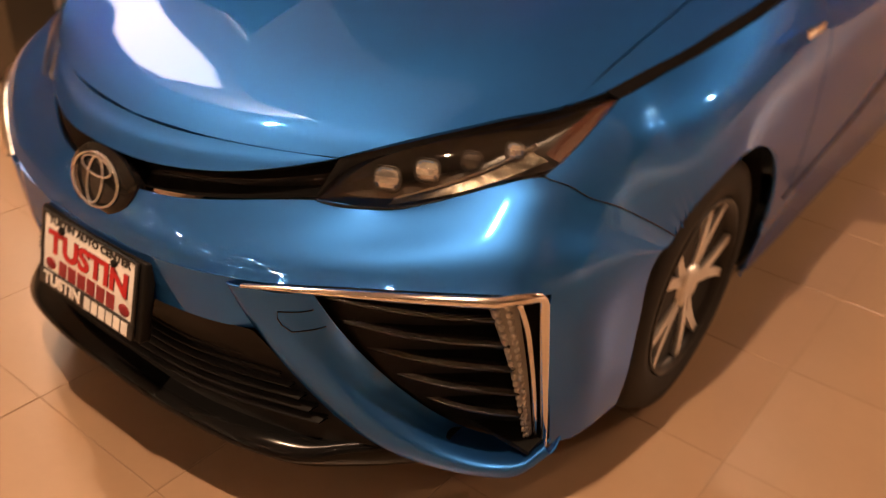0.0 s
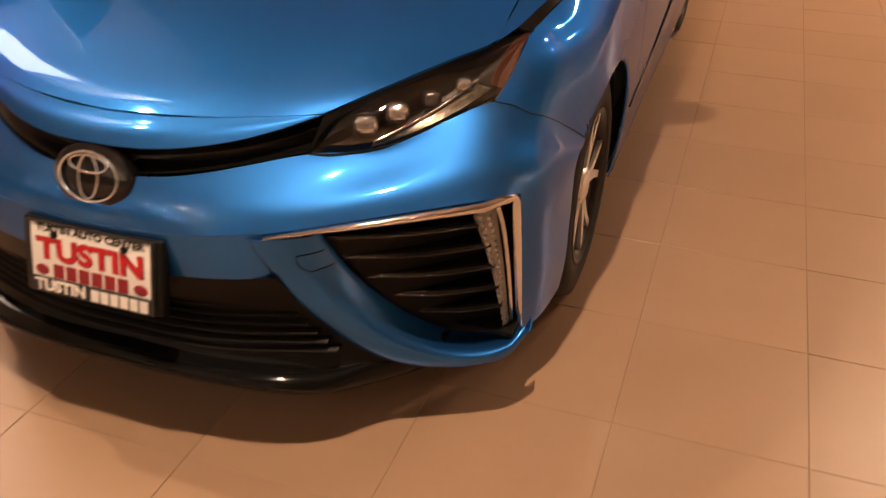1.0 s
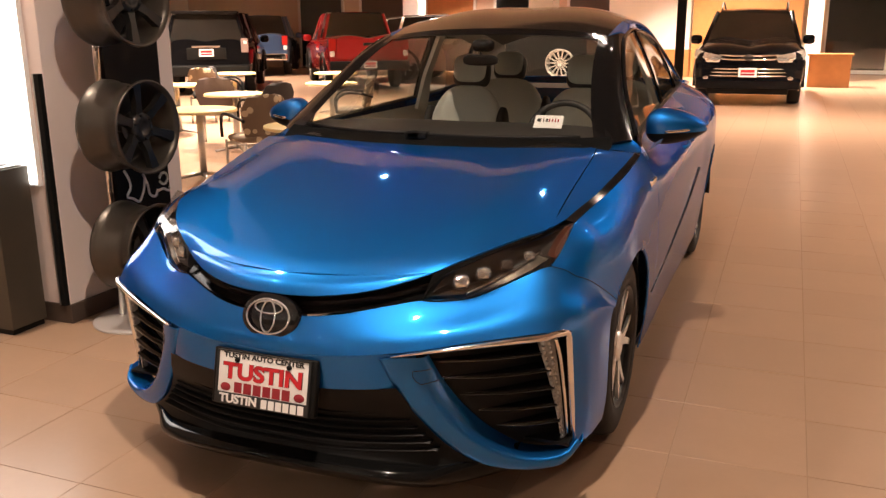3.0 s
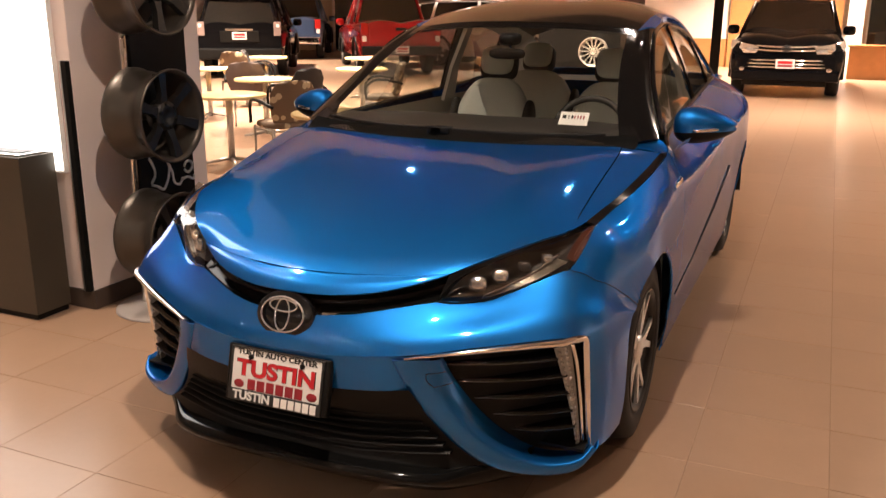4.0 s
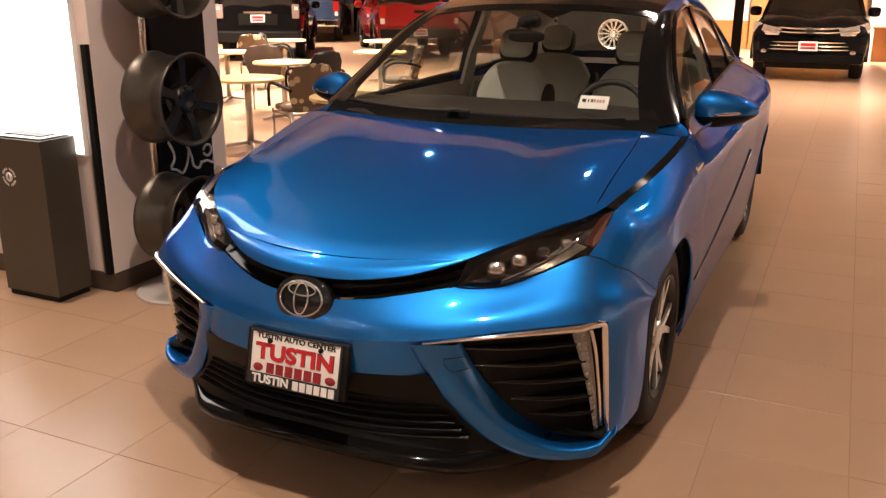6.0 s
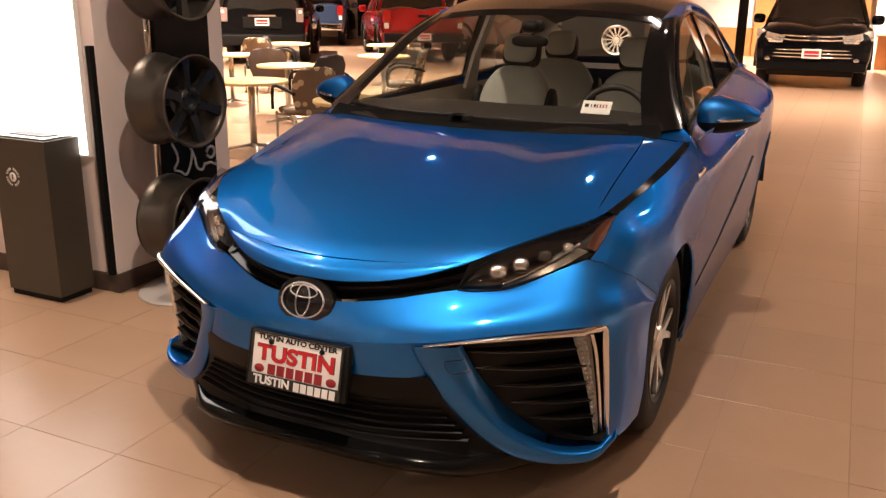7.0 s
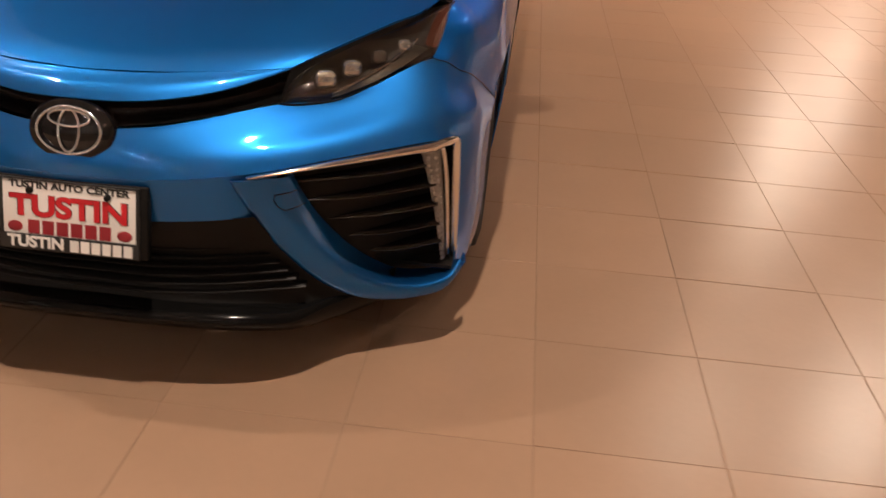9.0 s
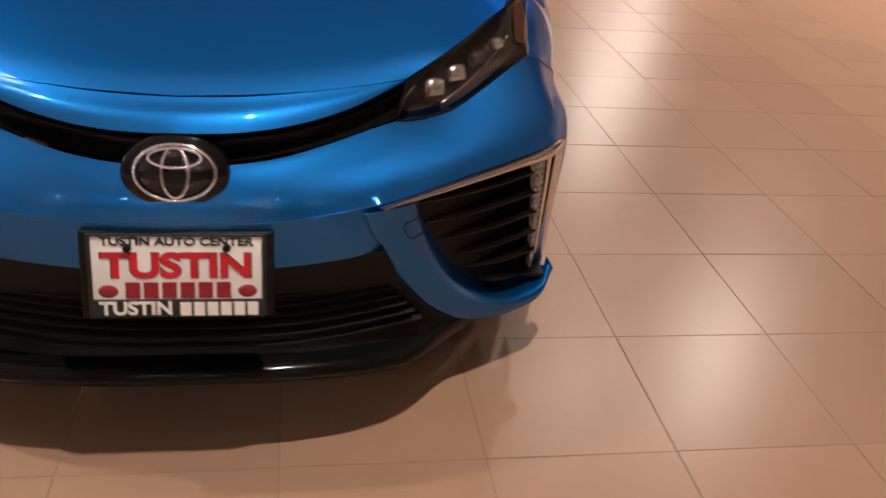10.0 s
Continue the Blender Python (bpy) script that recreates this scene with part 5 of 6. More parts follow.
# ---- wheel display stand ----
stand = thing("wheel_display_stand", "black display stand with chrome pole and white scribble graphic", "display stand")
stand.location = (-1.80, 1.65, 0)
part("back_board", box(bmesh.new(), -0.012, -0.17, 0.10, 0.012, 0.24, 2.25, 0.004), SATIN_BLACK, stand, smooth=False)
part("pole", tube([(-0.01, -0.195, 0.0), (-0.01, -0.195, 2.3)], 0.018, 14), CHROME, stand)
part("base_plate", lathe([(0.25, 0.0), (0.25, 0.008), (0.238, 0.012)], 48, m=Matrix.Translation((0.12, -0.19, 0))), PLATE_GREY, stand, "round pale grey base plate")
for pts in ([(-0.13, 0.80), (-0.10, 0.70), (-0.125, 0.66), (-0.09, 0.645), (-0.05, 0.62), (-0.02, 0.66), (0.0, 0.74)],
            [(-0.01, 0.76), (0.015, 0.70), (0.03, 0.64), (0.06, 0.625), (0.085, 0.66)],
            [(0.10, 0.70), (0.13, 0.68), (0.155, 0.70), (0.15, 0.735), (0.12, 0.74), (0.10, 0.715)],
            [(0.09, 0.65), (0.12, 0.655), (0.165, 0.64), (0.17, 0.66)],
            [(-0.02, 0.82), (0.02, 0.80), (0.03, 0.84), (0.07, 0.82), (0.10, 0.86), (0.15, 0.80)]):
    part("scribble", tube(spline([(0.014, y * 1.15 + 0.04, z - 0.03) for y, z in pts], 30), 0.0075, 6), WHITE_PLASTIC, stand)


def show_wheel(spokes, material, face):
    """A bare alloy wheel with its axis along x, its face towards +x, the middle of its face at the origin."""
    m = pose(0, 0, 0, 0, 90, 0)
    w = thing("alloy_wheel", "satin black alloy wheel hung on the display stand", "wheel", "display wheels")
    R = 0.228
    part("barrel", lathe([(R, -0.005), (R, -0.016), (R * 0.955, -0.03), (R * 0.93, -0.06), (R * 0.88, -0.075), (R * 0.87, -0.12), (R * 0.93, -0.16), (R * 0.945, -0.205), (R * 0.975, -0.225), (R, -0.238), (R, -0.25), (R * 0.93, -0.246), (R * 0.86, -0.19), (R * 0.82, -0.12), (R * 0.90, -0.03), (R * 0.965, -0.004)], 64, m=m, closed=True), material, w)
    part("hub", lathe([(0.075, -0.11), (0.07, -0.045), (0.034, -0.035), (0.03, -0.045), (0.004, -0.046)], 32, m=m), face, w)
    for k in range(spokes):
        a = 2 * math.pi * k / spokes + 0.2
        d, sd = np.array((math.cos(a), math.sin(a), 0)), np.array((-math.sin(a), math.cos(a), 0))
        pts = np.array([d * 0.05 + np.array((0, 0, -0.05)), d * 0.12 + np.array((0, 0, -0.035)), d * 0.215 + np.array((0, 0, -0.022))])
        wd = np.array((0.032, 0.022, 0.034))[:, None] * (6 / max(spokes, 6))
        g = [pts - sd * wd - np.array((0, 0, 0.03)), pts - sd * wd * 0.8, pts + sd * wd * 0.8, pts + sd * wd - np.array((0, 0, 0.03))]
        part("spoke", sheet(np.array([[m @ Vector(q) for q in r] for r in g]), centre=m @ Vector((0, 0, -0.5))), face, w, smooth=False)
        b = d * 0.057
        part("lug_hole", lathe([(0.009, -0.044), (0.008, -0.036)], 10, m=m @ Matrix.Translation((b[0], b[1], 0))), SATIN_BLACK, w)
    part("wheel_mount", tube([(-0.30, 0, 0), (-0.08, 0, 0)], 0.03, 12), SATIN_BLACK, w)
    return w


# wheel black made paler and browner: light on the barrel is in its colour
BARREL_LIT = mat("satin_black_lit_barrel", (0.085, 0.074, 0.062), 0.36, 0.7, vary=0.08, scale=12)
w0 = show_wheel(6, BARREL_LIT, WHEEL_BLACK)
w0.location = (-1.50, 1.435, 1.015)
copy_thing(w0, pose(-1.50, 1.435, 0.405, 22, 0, 0))
copy_thing(w0, pose(-1.50, 1.435, 1.625, -15, 0, 0))

# ---- cafe tables and chairs ----


def cafe_table(r=0.37, h=0.70):
    t = thing("cafe_table", "round pale yellow cafe table on steel pedestal", "table", "cafe tables")
    part("tabletop", lathe([(r - 0.006, h - 0.030), (r, h - 0.024), (r, h - 0.006), (r - 0.006, h)], 48), TABLE_TOP, t, "pale maple laminate top", angle=40)
    part("pedestal", tube([(0, 0, 0.03), (0, 0, h - 0.03)], 0.035, 16), STEEL, t)
    part("collar", lathe([(0.11, h - 0.042), (0.11, h - 0.031)], 20), STEEL, t)
    for k in range(4):
        a = math.pi / 4 + k * math.pi / 2
        d = np.array((math.cos(a), math.sin(a), 0))
        part("foot", tube([d * 0.02 + np.array((0, 0, 0.06)), d * 0.16 + np.array((0, 0, 0.04)), d * 0.29 + np.array((0, 0, 0.022))], [0.024, 0.022, 0.018], 10, flat=0.8), STEEL, t)
    return t


DOTS = bpy.data.materials.new("dotted_upholstery")
DOTS.use_nodes = True
nt = DOTS.node_tree
vor = nt.nodes.new("ShaderNodeTexVoronoi")
vor.inputs["Scale"].default_value = 9
tc = nt.nodes.new("ShaderNodeTexCoord")
nt.links.new(tc.outputs["Object"], vor.inputs["Vector"])
rmp = nt.nodes.new("ShaderNodeValToRGB")
rmp.color_ramp.interpolation = "CONSTANT"
rmp.color_ramp.elements[0].color = (0.55, 0.45, 0.30, 1)
rmp.color_ramp.elements[1].position, rmp.color_ramp.elements[1].color = 0.30, (0.17, 0.115, 0.075, 1)
nt.links.new(vor.outputs["Distance"], rmp.inputs[0])
nt.links.new(rmp.outputs[0], nt.nodes["Principled BSDF"].inputs["Base Color"])
nt.nodes["Principled BSDF"].inputs["Roughness"].default_value = 0.8
PLUM = mat("plum_upholstery", (0.105, 0.072, 0.062), 0.8, vary=0.15, scale=20, bump=0.3, bscale=300)
CHAR = mat("charcoal_upholstery", (0.035, 0.030, 0.030), 0.8, vary=0.15, scale=20, bump=0.3, bscale=300)


def cafe_chair(fabric, label):
    """A steel-legged armchair, its back towards -y."""
    c = thing("cafe_chair", label, "chair", "cafe chairs")
    part("seat", blob(bmesh.new(), (0, 0, 0.44), (0.235, 0.23, 0.04), 3.6), fabric, c)
    g = []
    for z, hw, y in ((0.47, 0.19, -0.215), (0.60, 0.235, -0.245), (0.74, 0.245, -0.272), (0.84, 0.19, -0.29), (0.865, 0.10, -0.295)):
        g.append([(hw * f, y + 0.07 * f * f, z) for f in np.linspace(-1, 1, 13)])
    part("backrest", sheet(np.array(g), centre=(0, 1, 0.6)), fabric, c, thick=0.035)
    for s in (-1, 1):
        part("armrest", tube(spline([(s * 0.24, -0.24, 0.62), (s * 0.275, -0.08, 0.665), (s * 0.275, 0.14, 0.655), (s * 0.255, 0.20, 0.60), (s * 0.25, 0.21, 0.44)], 24), 0.016, 10), SATIN_BLACK, c)
        for y in (-0.2, 0.2):
            part("leg", tube([(s * 0.215, y, 0.0), (s * 0.215, y, 0.42)], 0.013, 10), STEEL, c)
        part("side_rail", tube([(s * 0.215, -0.2, 0.39), (s * 0.215, 0.2, 0.39)], 0.011, 8), STEEL, c)
    part("front_rail", tube([(-0.215, 0.2, 0.39), (0.215, 0.2, 0.39)], 0.011, 8), STEEL, c)
    part("rear_rail", tube([(-0.215, -0.2, 0.39), (0.215, -0.2, 0.39)], 0.011, 8), STEEL, c)
    return c


t0 = cafe_table()
t0.location = (-4.02, 5.14, 0)
for x, y in ((-4.85, 6.95), (-7.6, 10.9), (-6.62, 8.1), (-5.95, 11.5), (-4.68, 9.05), (-2.27, 4.26)):
    copy_thing(t0, pose(x, y, 0, 0, 0, 17 * x))
c0 = cafe_chair(DOTS, "brown upholstered chair with cream dots and steel legs")
c0.matrix_basis = pose(-3.42, 5.20, 0, 0, 0, 62)
copy_thing(c0, pose(-7.15, 9.55, 0, 0, 0, 10))
copy_thing(c0, pose(-3.75, 7.9, 0, 0, 0, 120))
c1 = cafe_chair(PLUM, "plum brown upholstered chair with black arms and steel legs")
c1.matrix_basis = pose(-5.45, 7.42, 0, 0, 0, 28)
c2 = cafe_chair(CHAR, "charcoal upholstered chair with black arms and steel legs")
c2.matrix_basis = pose(-4.22, 6.66, 0, 0, 0, 75)
copy_thing(c2, pose(-7.0, 9.85, 0, 0, 0, -60))

# ---- other vehicles on show ----


def road_wheel(parent, x, y, r, s, rim):
    m = Matrix.Translation((x, y, r)) @ pose(0, 0, 0, 0, s * 90, 0)
    w = part("wheel", lathe([(r * 0.62, -0.22), (r * 0.95, -0.22), (r, -0.17), (r, -0.06), (r * 0.95, -0.01), (r * 0.75, 0.0), (r * 0.64, -0.02)], 40, m=m), RUBBER, parent)
    part("rim", lathe([(r * 0.65, -0.10), (r * 0.66, -0.005), (r * 0.62, -0.004), (r * 0.58, -0.06), (0.02, -0.06)], 32, m=m), ALLOY_DARK, w)
    for k in range(6):
        a = 2 * math.pi * k / 6
        d, sd = np.array((math.cos(a), math.sin(a), 0)), np.array((-math.sin(a), math.cos(a), 0))
        p = np.array([d * 0.02 + (0, 0, -0.02), d * r * 0.63 + (0, 0, -0.012)])
        g = [p - sd * 0.035 - (0, 0, 0.03), p - sd * 0.025, p + sd * 0.025, p + sd * 0.035 - (0, 0, 0.03)]
        part("spoke", sheet(np.array([[m @ Vector(q) for q in r_] for r_ in g]), centre=m @ Vector((0, 0, -0.5))), rim, w, smooth=False)


def section(y, hw, z0, z1, tuck=0.05, n=9):
    """Half an outline of a car body at y: sill to top edge."""
    pts = [(hw - tuck, z0), (hw, z0 + (z1 - z0) * 0.30), (hw + 0.01, z0 + (z1 - z0) * 0.62), (hw - 0.025, z1 - 0.05), (hw - 0.10, z1), (0, z1 + 0.025)]
    return [(x, y, z) for x, z in pts]


def vehicle(name, label, paint, rows, cab, wheels, r, hw, rim=ALLOY, nose=None):
    """A far vehicle facing -y, its front at y = 0: body rows (y, half width, low z, high z), cab rows (y, half width, low z, high z)."""
    v = thing(name, label, "car")
    g = np.array([spline(section(*q), 15) for q in rows])
    g = np.concatenate([flip_x(g)[:, :-1], g[:, ::-1]], axis=1)
    bm = sheet(g, centre=(0, rows[len(rows) // 2][0], 0.6))
    for e in (0, -1):
        ring = [bm.verts.new(p) for p in g[e]]
        bm.faces.new(ring if e else ring[::-1])
    part("body", bm, paint, v, angle=50)
    # cab: glass box with painted roof and pillars
    gl = np.array([[(-w, y, z0), (-w * 0.80, yt, z1 - 0.05), (-w * 0.70, yt, z1), (w * 0.70, yt, z1), (w * 0.80, yt, z1 - 0.05), (w, y, z0)] for y, yt, w, z0, z1 in cab])
    bm = sheet(gl, centre=(0, cab[1][0], 1.0))
    for e in (0, -1):
        ring = [bm.verts.new(p) for p in gl[e]]
        bm.faces.new(ring if e else ring[::-1])
    part("glazing", bm, TINT_GLASS, v, "dark glass", smooth=False)
    roof = np.array([[(f * q[2] * 0.80, q[1], q[4] - 0.035 + 0.05 * (1 - f * f)) for f in np.linspace(-1, 1, 11)] for q in cab])
    part("roof", sheet(roof, centre=(0, cab[1][0], 1.0)), paint, v, thick=0.04)
    for q in cab:
        for s in (-1, 1):
            part("pillar", tube([(s * q[2], q[0], q[3] - 0.02), (s * q[2] * 0.80, q[1], q[4] - 0.04)], 0.045, 8), paint, v)
    for s in (-1, 1):
        for y in wheels:
            road_wheel(v, s * (hw + 0.005), y, r, s, rim)
            ar = [(s * (hw + 0.012), y + (r + 0.06) * math.cos(a), r + (r + 0.06) * math.sin(a)) for a in np.linspace(-0.1, math.pi + 0.1, 20)]
            part("wheel_arch", tube(ar, 0.045, 8), SATIN_BLACK, v)
        mb = blob(bmesh.new(), (s * (hw + 0.10), cab[0][0] + 0.25, cab[0][3] + 0.06), (0.11, 0.07, 0.09), 3)
        part("door_mirror", mb, paint, v)
    return v


def slab(v, name, material, x0, x1, y0, y1, z0, z1, bev=0.01, label=""):
    return part(name, box(bmesh.new(), min(x0, x1), y0, z0, max(x0, x1), y1, z1, bev), material, v, label, smooth=False)


def plate_on(v, y, z, out):
    p = slab(v, "plate", WHITE_PLASTIC, -0.155, 0.155, y - 0.006, y + 0.006, z - 0.08, z + 0.08, 0.003, "white dealer plate with red bars")
    yy = y + out * 0.0075
    for k, (za, zb, m) in enumerate(((0.0, 0.05, RED_INK), (-0.05, -0.015, MAROON_INK))):
        part("plate_bar", box(bmesh.new(), -0.12, yy - 0.001, z + za, 0.12, yy + 0.001, z + zb), m, p, smooth=False)


# black family SUV seen from its front
SUV_ROWS = [(0.0, 0.80, 0.42, 0.86), (0.06, 0.90, 0.30, 0.96), (0.35, 0.94, 0.26, 1.02), (0.95, 0.95, 0.26, 1.08), (1.45, 0.95, 0.28, 1.12), (3.0, 0.95, 0.28, 1.12), (4.5, 0.93, 0.30, 1.14), (4.78, 0.86, 0.36, 1.10)]
SUV_CAB = [(1.30, 2.05, 0.86, 1.10, 1.70), (2.6, 2.6, 0.87, 1.10, 1.74), (4.0, 3.9, 0.86, 1.12, 1.72), (4.70, 4.45, 0.82, 1.12, 1.66)]
suv = vehicle("black_suv", "gloss black family SUV with chrome grille facing the room", BLACK_PAINT, SUV_ROWS, SUV_CAB, (0.95, 3.75), 0.37, 0.93)
for s in (-1, 1):
    hl = part("headlight", sheet(np.array([[(s * x, y, z) for x, y, z in r] for r in (((0.46, -0.03, 0.905), (0.70, 0.0, 0.95), (0.935, 0.20, 1.02)), ((0.48, -0.055, 0.84), (0.72, -0.03, 0.86), (0.955, 0.16, 0.91)), ((0.50, -0.05, 0.79), (0.70, -0.02, 0.79), (0.935, 0.13, 0.84)))]), centre=(0, 2, 0.8)), LENS_BRIGHT, suv, "bright clear headlight", thick=0.03)
    part("projector", blob(bmesh.new(), (s * 0.70, -0.01, 0.855), (0.06, 0.03, 0.045), 2), CHROME, hl)
    part("fog_lamp", lathe([(0.05, -0.03), (0.05, 0.01), (0.03, 0.018)], 20, m=Matrix.Translation((s * 0.72, -0.015, 0.50)) @ pose(0, 0, 0, 90, 0, 0)), CHROME, suv)
for z, w in ((0.90, 0.50), (0.835, 0.56)):
    part("grille_bar", tube([(-w, 0.0, z + 0.015), (-w * 0.5, -0.045, z), (w * 0.5, -0.045, z), (w, 0.0, z + 0.015)], 0.016, 8), CHROME, suv, "chrome grille bar")
for z, w in ((0.67, 0.60), (0.61, 0.64), (0.55, 0.66)):
    part("grille_bar", tube([(-w, 0.0, z), (-w * 0.5, -0.05, z), (w * 0.5, -0.05, z), (w, 0.0, z)], 0.015, 8), CHROME, suv)
part("badge", lathe([(0.07, -0.02), (0.065, 0.0)], 24, m=Matrix.Translation((0, -0.06, 0.87)) @ pose(0, 0, 0, 90, 0, 0) @ Matrix.Diagonal((1.2, 0.85, 1, 1))), ALLOY_DARK, suv)
slab(suv, "bumper", BLACK_PAINT, -0.90, 0.90, -0.04, 0.3, 0.31, 0.51, 0.05)
slab(suv, "skid_plate", SATIN_BLACK, -0.70, 0.70, 0.06, 0.45, 0.22, 0.33, 0.02)
plate_on(suv, -0.075, 0.61, -1)
for s in (-1, 1):
    part("roof_rack", tube(spline([(s * 0.62, 2.2, 1.72), (s * 0.63, 2.5, 1.80), (s * 0.63, 3.9, 1.80), (s * 0.62, 4.2, 1.70)], 20), 0.018, 8), SATIN_BLACK, suv)
suv.matrix_basis = pose(0.66, 14.75, 0, 0, 0, 1.5)

# black off-road SUV seen from behind
CLEAR_TAIL = mat("clear_tail_lens", (0.30, 0.22, 0.20), 0.15, coat=0.5)
b2 = vehicle("black_off_road_suv", "black off-road SUV seen from behind with dealer plate", BLACK_PAINT, [(0.0, 0.82, 0.45, 0.95), (0.1, 0.92, 0.38, 1.02), (1.3, 0.94, 0.36, 1.12), (3.0, 0.94, 0.36, 1.14), (4.7, 0.92, 0.40, 1.14), (4.82, 0.88, 0.46, 1.12)],
             [(1.3, 2.0, 0.86, 1.1, 1.74), (2.5, 2.5, 0.87, 1.1, 1.80), (4.0, 4.0, 0.86, 1.12, 1.80), (4.80, 4.60, 0.84, 1.12, 1.76)], (0.98, 3.77), 0.39, 0.93)
for s in (-1, 1):
    slab(b2, "tail_light", CLEAR_TAIL, s * 0.90, s * 0.74, 4.76, 4.86, 0.92, 1.22, 0.02, "red and clear tail light")
    slab(b2, "reverse_lens", WHITE_PLASTIC, s * 0.87, s * 0.80, 4.855, 4.87, 1.10, 1.17, 0.01)
slab(b2, "rear_bumper", SATIN_BLACK, -0.92, 0.92, 4.72, 4.98, 0.42, 0.66, 0.04)
slab(b2, "plate_recess", SATIN_BLACK, -0.42, 0.42, 4.82, 4.845, 0.78, 1.02, 0.01)
slab(b2, "chrome_bar", CHROME, -0.30, 0.30, 4.845, 4.875, 1.03, 1.075, 0.01)
plate_on(b2, 4.86, 0.92, 1)
slab(b2, "rear_spoiler", BLACK_PAINT, -0.70, 0.70, 4.45, 4.80, 1.74, 1.80, 0.02)
b2.matrix_basis = pose(-10.45, 14.0, 0, 0, 0, 0) @ pose(0, 0, 0, 0, 0, 209) @ pose(0, -4.9, 0)


def pickup(name, label, paint):
    v = vehicle(name, label, paint, [(0.0, 0.80, 0.45, 0.92), (0.1, 0.90, 0.38, 1.02), (1.4, 0.93, 0.38, 1.12), (3.6, 0.93, 0.38, 1.16), (5.2, 0.93, 0.42, 1.18), (5.3, 0.90, 0.46, 1.16)],
                [(1.35, 2.1, 0.84, 1.1, 1.74), (2.6, 2.6, 0.85, 1.12, 1.80), (3.70, 3.55, 0.84, 1.14, 1.78)], (0.95, 4.2), 0.39, 0.92)
    slab(v, "tailgate", paint, -0.74, 0.74, 5.28, 5.33, 0.72, 1.19, 0.015)
    slab(v, "gate_handle", SATIN_BLACK, -0.13, 0.13, 5.33, 5.345, 1.02, 1.09, 0.01)
    for s in (-1, 1):
        slab(v, "tail_light", RED_LENS, s * 0.93, s * 0.76, 5.24, 5.345, 0.92, 1.19, 0.015, "red tail light")
        slab(v, "reverse_lens", WHITE_PLASTIC, s * 0.90, s * 0.80, 5.24, 5.343, 0.78, 0.905, 0.015)
    slab(v, "rear_bumper", CHROME if paint is SLATE_PAINT else SATIN_BLACK, -0.92, 0.92, 5.28, 5.48, 0.48, 0.68, 0.03)
    slab(v, "bed_floor", SATIN_BLACK, -0.80, 0.80, 3.72, 5.25, 1.19, 1.20, 0.0)
    plate_on(v, 5.488, 0.60, 1)
    return v


red = pickup("red_pickup", "bright red pickup truck seen from behind", RED_PAINT)
red.matrix_basis = pose(-7.61, 16.25, 0, 0, 0, 216) @ pose(0, -5.45, 0)
blue = pickup("slate_blue_pickup", "slate blue pickup truck seen from behind", SLATE_PAINT)
blue.matrix_basis = pose(-13.35, 20.3, 0, 0, 0, 207) @ pose(0, -5.45, 0)
wsuv = vehicle("white_suv", "white SUV parked behind the other cars", WHITE_PAINT, SUV_ROWS, SUV_CAB, (0.95, 3.75), 0.37, 0.93)
wsuv.matrix_basis = pose(-4.6, 20.6, 0, 0, 0, 85)
red2 = vehicle("red_suv", "red SUV parked by the white column", RED_PAINT, SUV_ROWS, SUV_CAB, (0.95, 3.75), 0.37, 0.93)
red2.matrix_basis = pose(-5.4, 23.1, 0, 0, 0, 92)

# far display wheel and banner
board = thing("far_wheel_board", "dark display board with a silver multi-spoke wheel", "display stand")
board.location = (-3.05, 14.45, 0)
part("board", box(bmesh.new(), -0.8, 0.16, 0.0, 0.8, 0.20, 1.5, 0.01), SATIN_BLACK, board, smooth=False)
fw = show_wheel(14, ALLOY, ALLOY)
fw["label"] = "silver multi-spoke alloy wheel on a dark display board"
fw.matrix_basis = pose(-2.72, 14.40, 0.75, 0, 0, -90) @ Matrix.Scale(1.2, 4)
ban = thing("banner_stand", "tall black banner stand near the wood partition", "banner")
ban.location = (-0.95, 18.2, 0)
part("banner", box(bmesh.new(), -0.10, -0.02, 0.06, 0.10, 0.02, 2.3, 0.01), SATIN_BLACK, ban, smooth=False)
part("banner_foot", box(bmesh.new(), -0.16, -0.12, 0.0, 0.16, 0.12, 0.06, 0.01), SATIN_BLACK, ban, smooth=False)
desk = thing("reception_desk", "orange wood reception desk", "desk")
desk.location = (2.1, 20.5, 0)
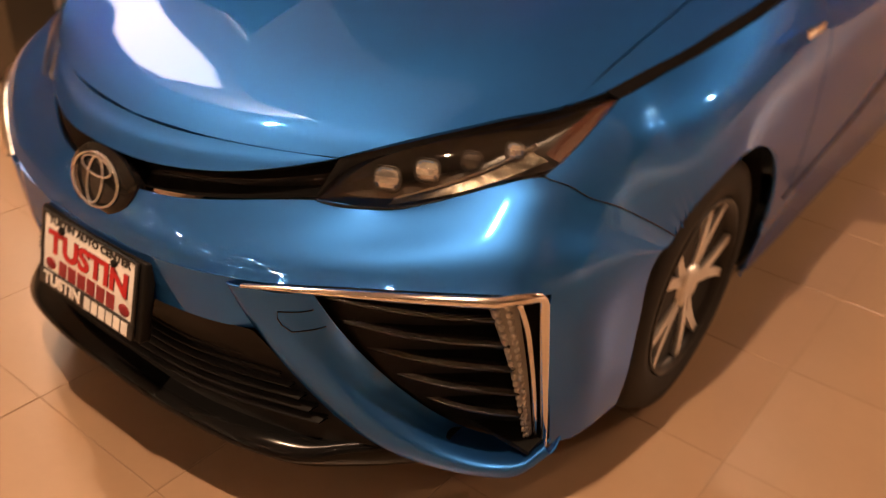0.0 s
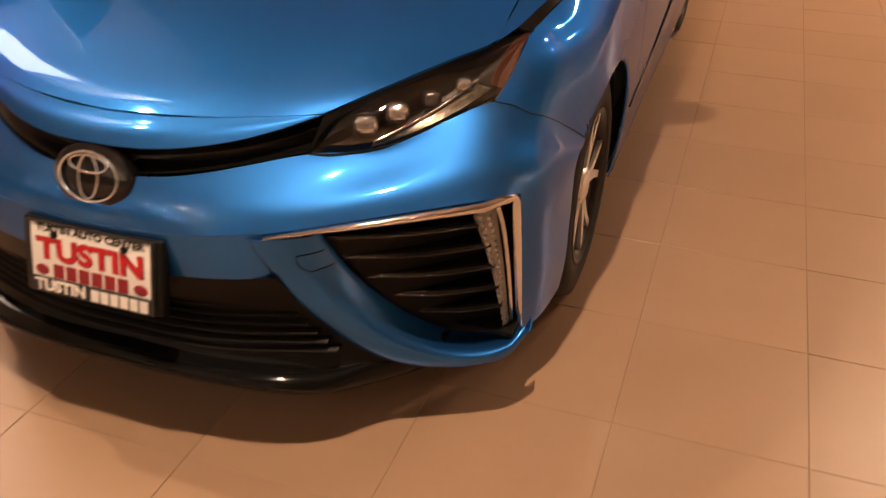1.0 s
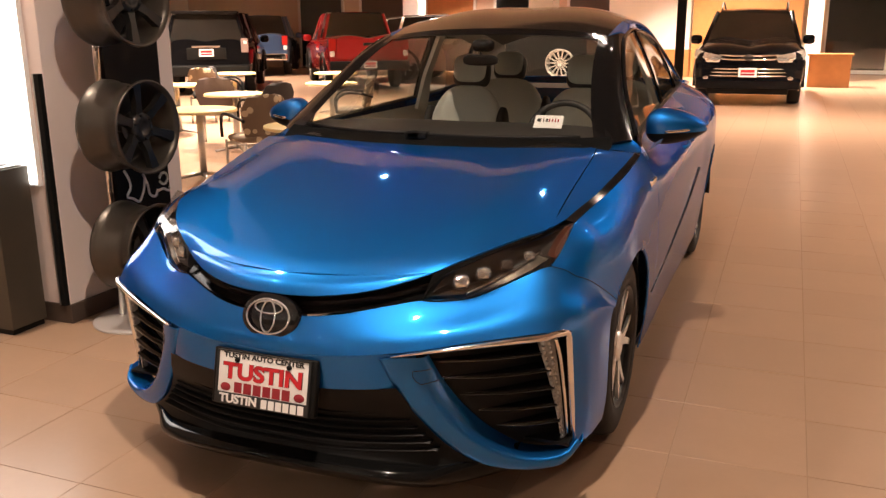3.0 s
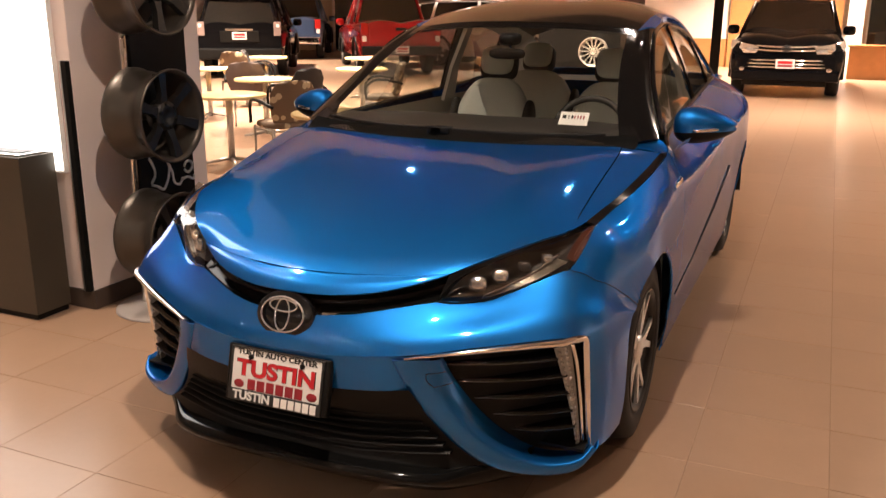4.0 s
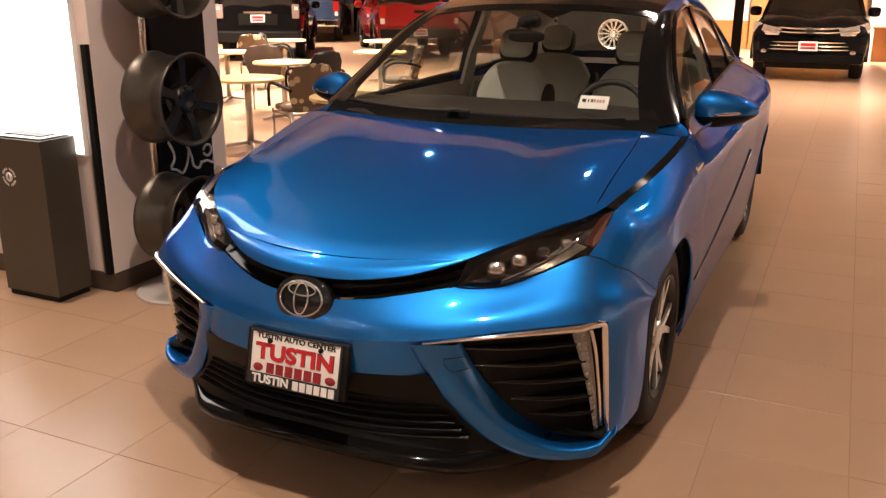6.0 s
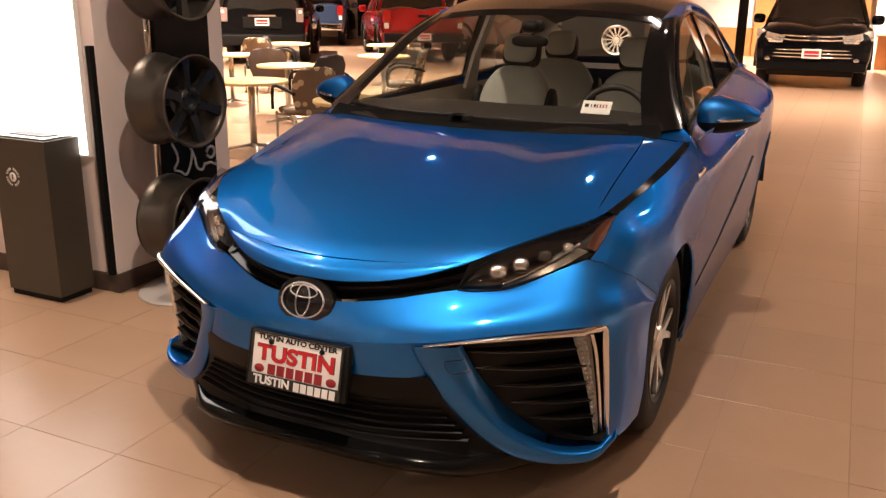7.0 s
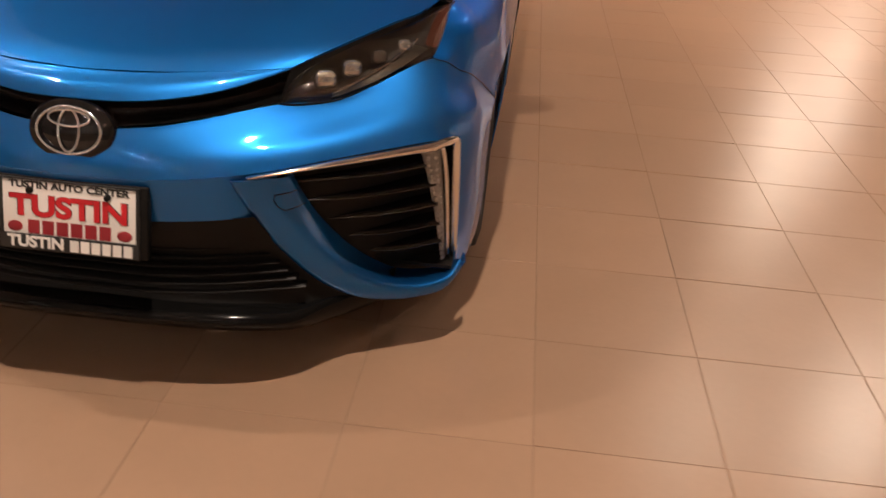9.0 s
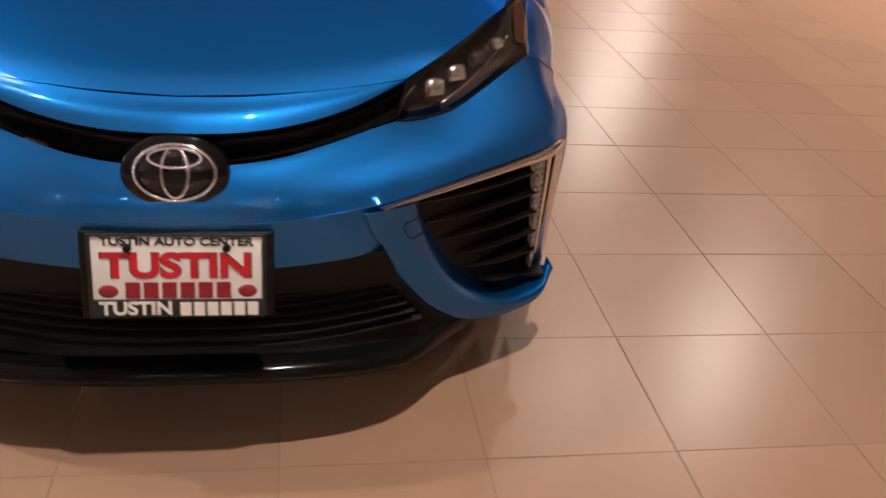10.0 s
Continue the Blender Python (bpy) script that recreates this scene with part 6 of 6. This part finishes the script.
part("desk_front", box(bmesh.new(), -0.35, -0.3, 0.0, 0.55, 0.3, 0.72, 0.01), WOOD, desk, smooth=False)
part("desk_top", box(bmesh.new(), -0.4, -0.34, 0.72, 0.6, 0.34, 0.76, 0.008), WOOD, desk, smooth=False)

# ---- floor tiles ----
T, GX, GY = 0.4572, 1.098, 0.472
floor = tagged(part("floor", box(bmesh.new(), X0, Y0, -0.1, X1, Y1, -0.0014), GROUT, smooth=False), "beige porcelain floor tiles with dark grout joints", "floor", kind="structure")


def tile_mesh(name, cx=0.0, cy=0.0, bm=None):
    bm = bm or bmesh.new()
    h, b = T / 2 - 0.0016, 0.0008
    lo = [bm.verts.new((cx + sx * h, cy + sy * h, -0.006)) for sx, sy in ((-1, -1), (1, -1), (1, 1), (-1, 1))]
    md = [bm.verts.new((cx + sx * h, cy + sy * h, -b)) for sx, sy in ((-1, -1), (1, -1), (1, 1), (-1, 1))]
    hi = [bm.verts.new((cx + sx * (h - b), cy + sy * (h - b), 0)) for sx, sy in ((-1, -1), (1, -1), (1, 1), (-1, 1))]
    for a, c in ((lo, md), (md, hi)):
        for k in range(4):
            bm.faces.new((a[k], a[(k + 1) % 4], c[(k + 1) % 4], c[k]))
    bm.faces.new(hi)
    return bm


bm = tile_mesh("tile")
tile_me = bpy.data.meshes.new("tile")
bm.to_mesh(tile_me)
bm.free()
tile_me.materials.append(TILE)
near_i, near_j = range(-8, 6), range(-5, 16)
rest = bmesh.new()
for i in range(int((X0 - GX) / T) - 1, int((X1 - GX) / T)):
    for j in range(int((Y0 - GY) / T) - 1, int((Y1 - GY) / T)):
        cx, cy = GX + (i + 0.5) * T, GY + (j + 0.5) * T
        if i in near_i and j in near_j:
            o = new("tile", tile_me)
            o.parent = floor
            o.location = (cx, cy, 0.0)
            o.rotation_euler = (random.uniform(-0.003, 0.003), random.uniform(-0.003, 0.003), 0)
        else:
            tile_mesh("tile", cx, cy, rest)
tagged(part("far_tiles", rest, TILE, floor, smooth=False), kind="stuff")
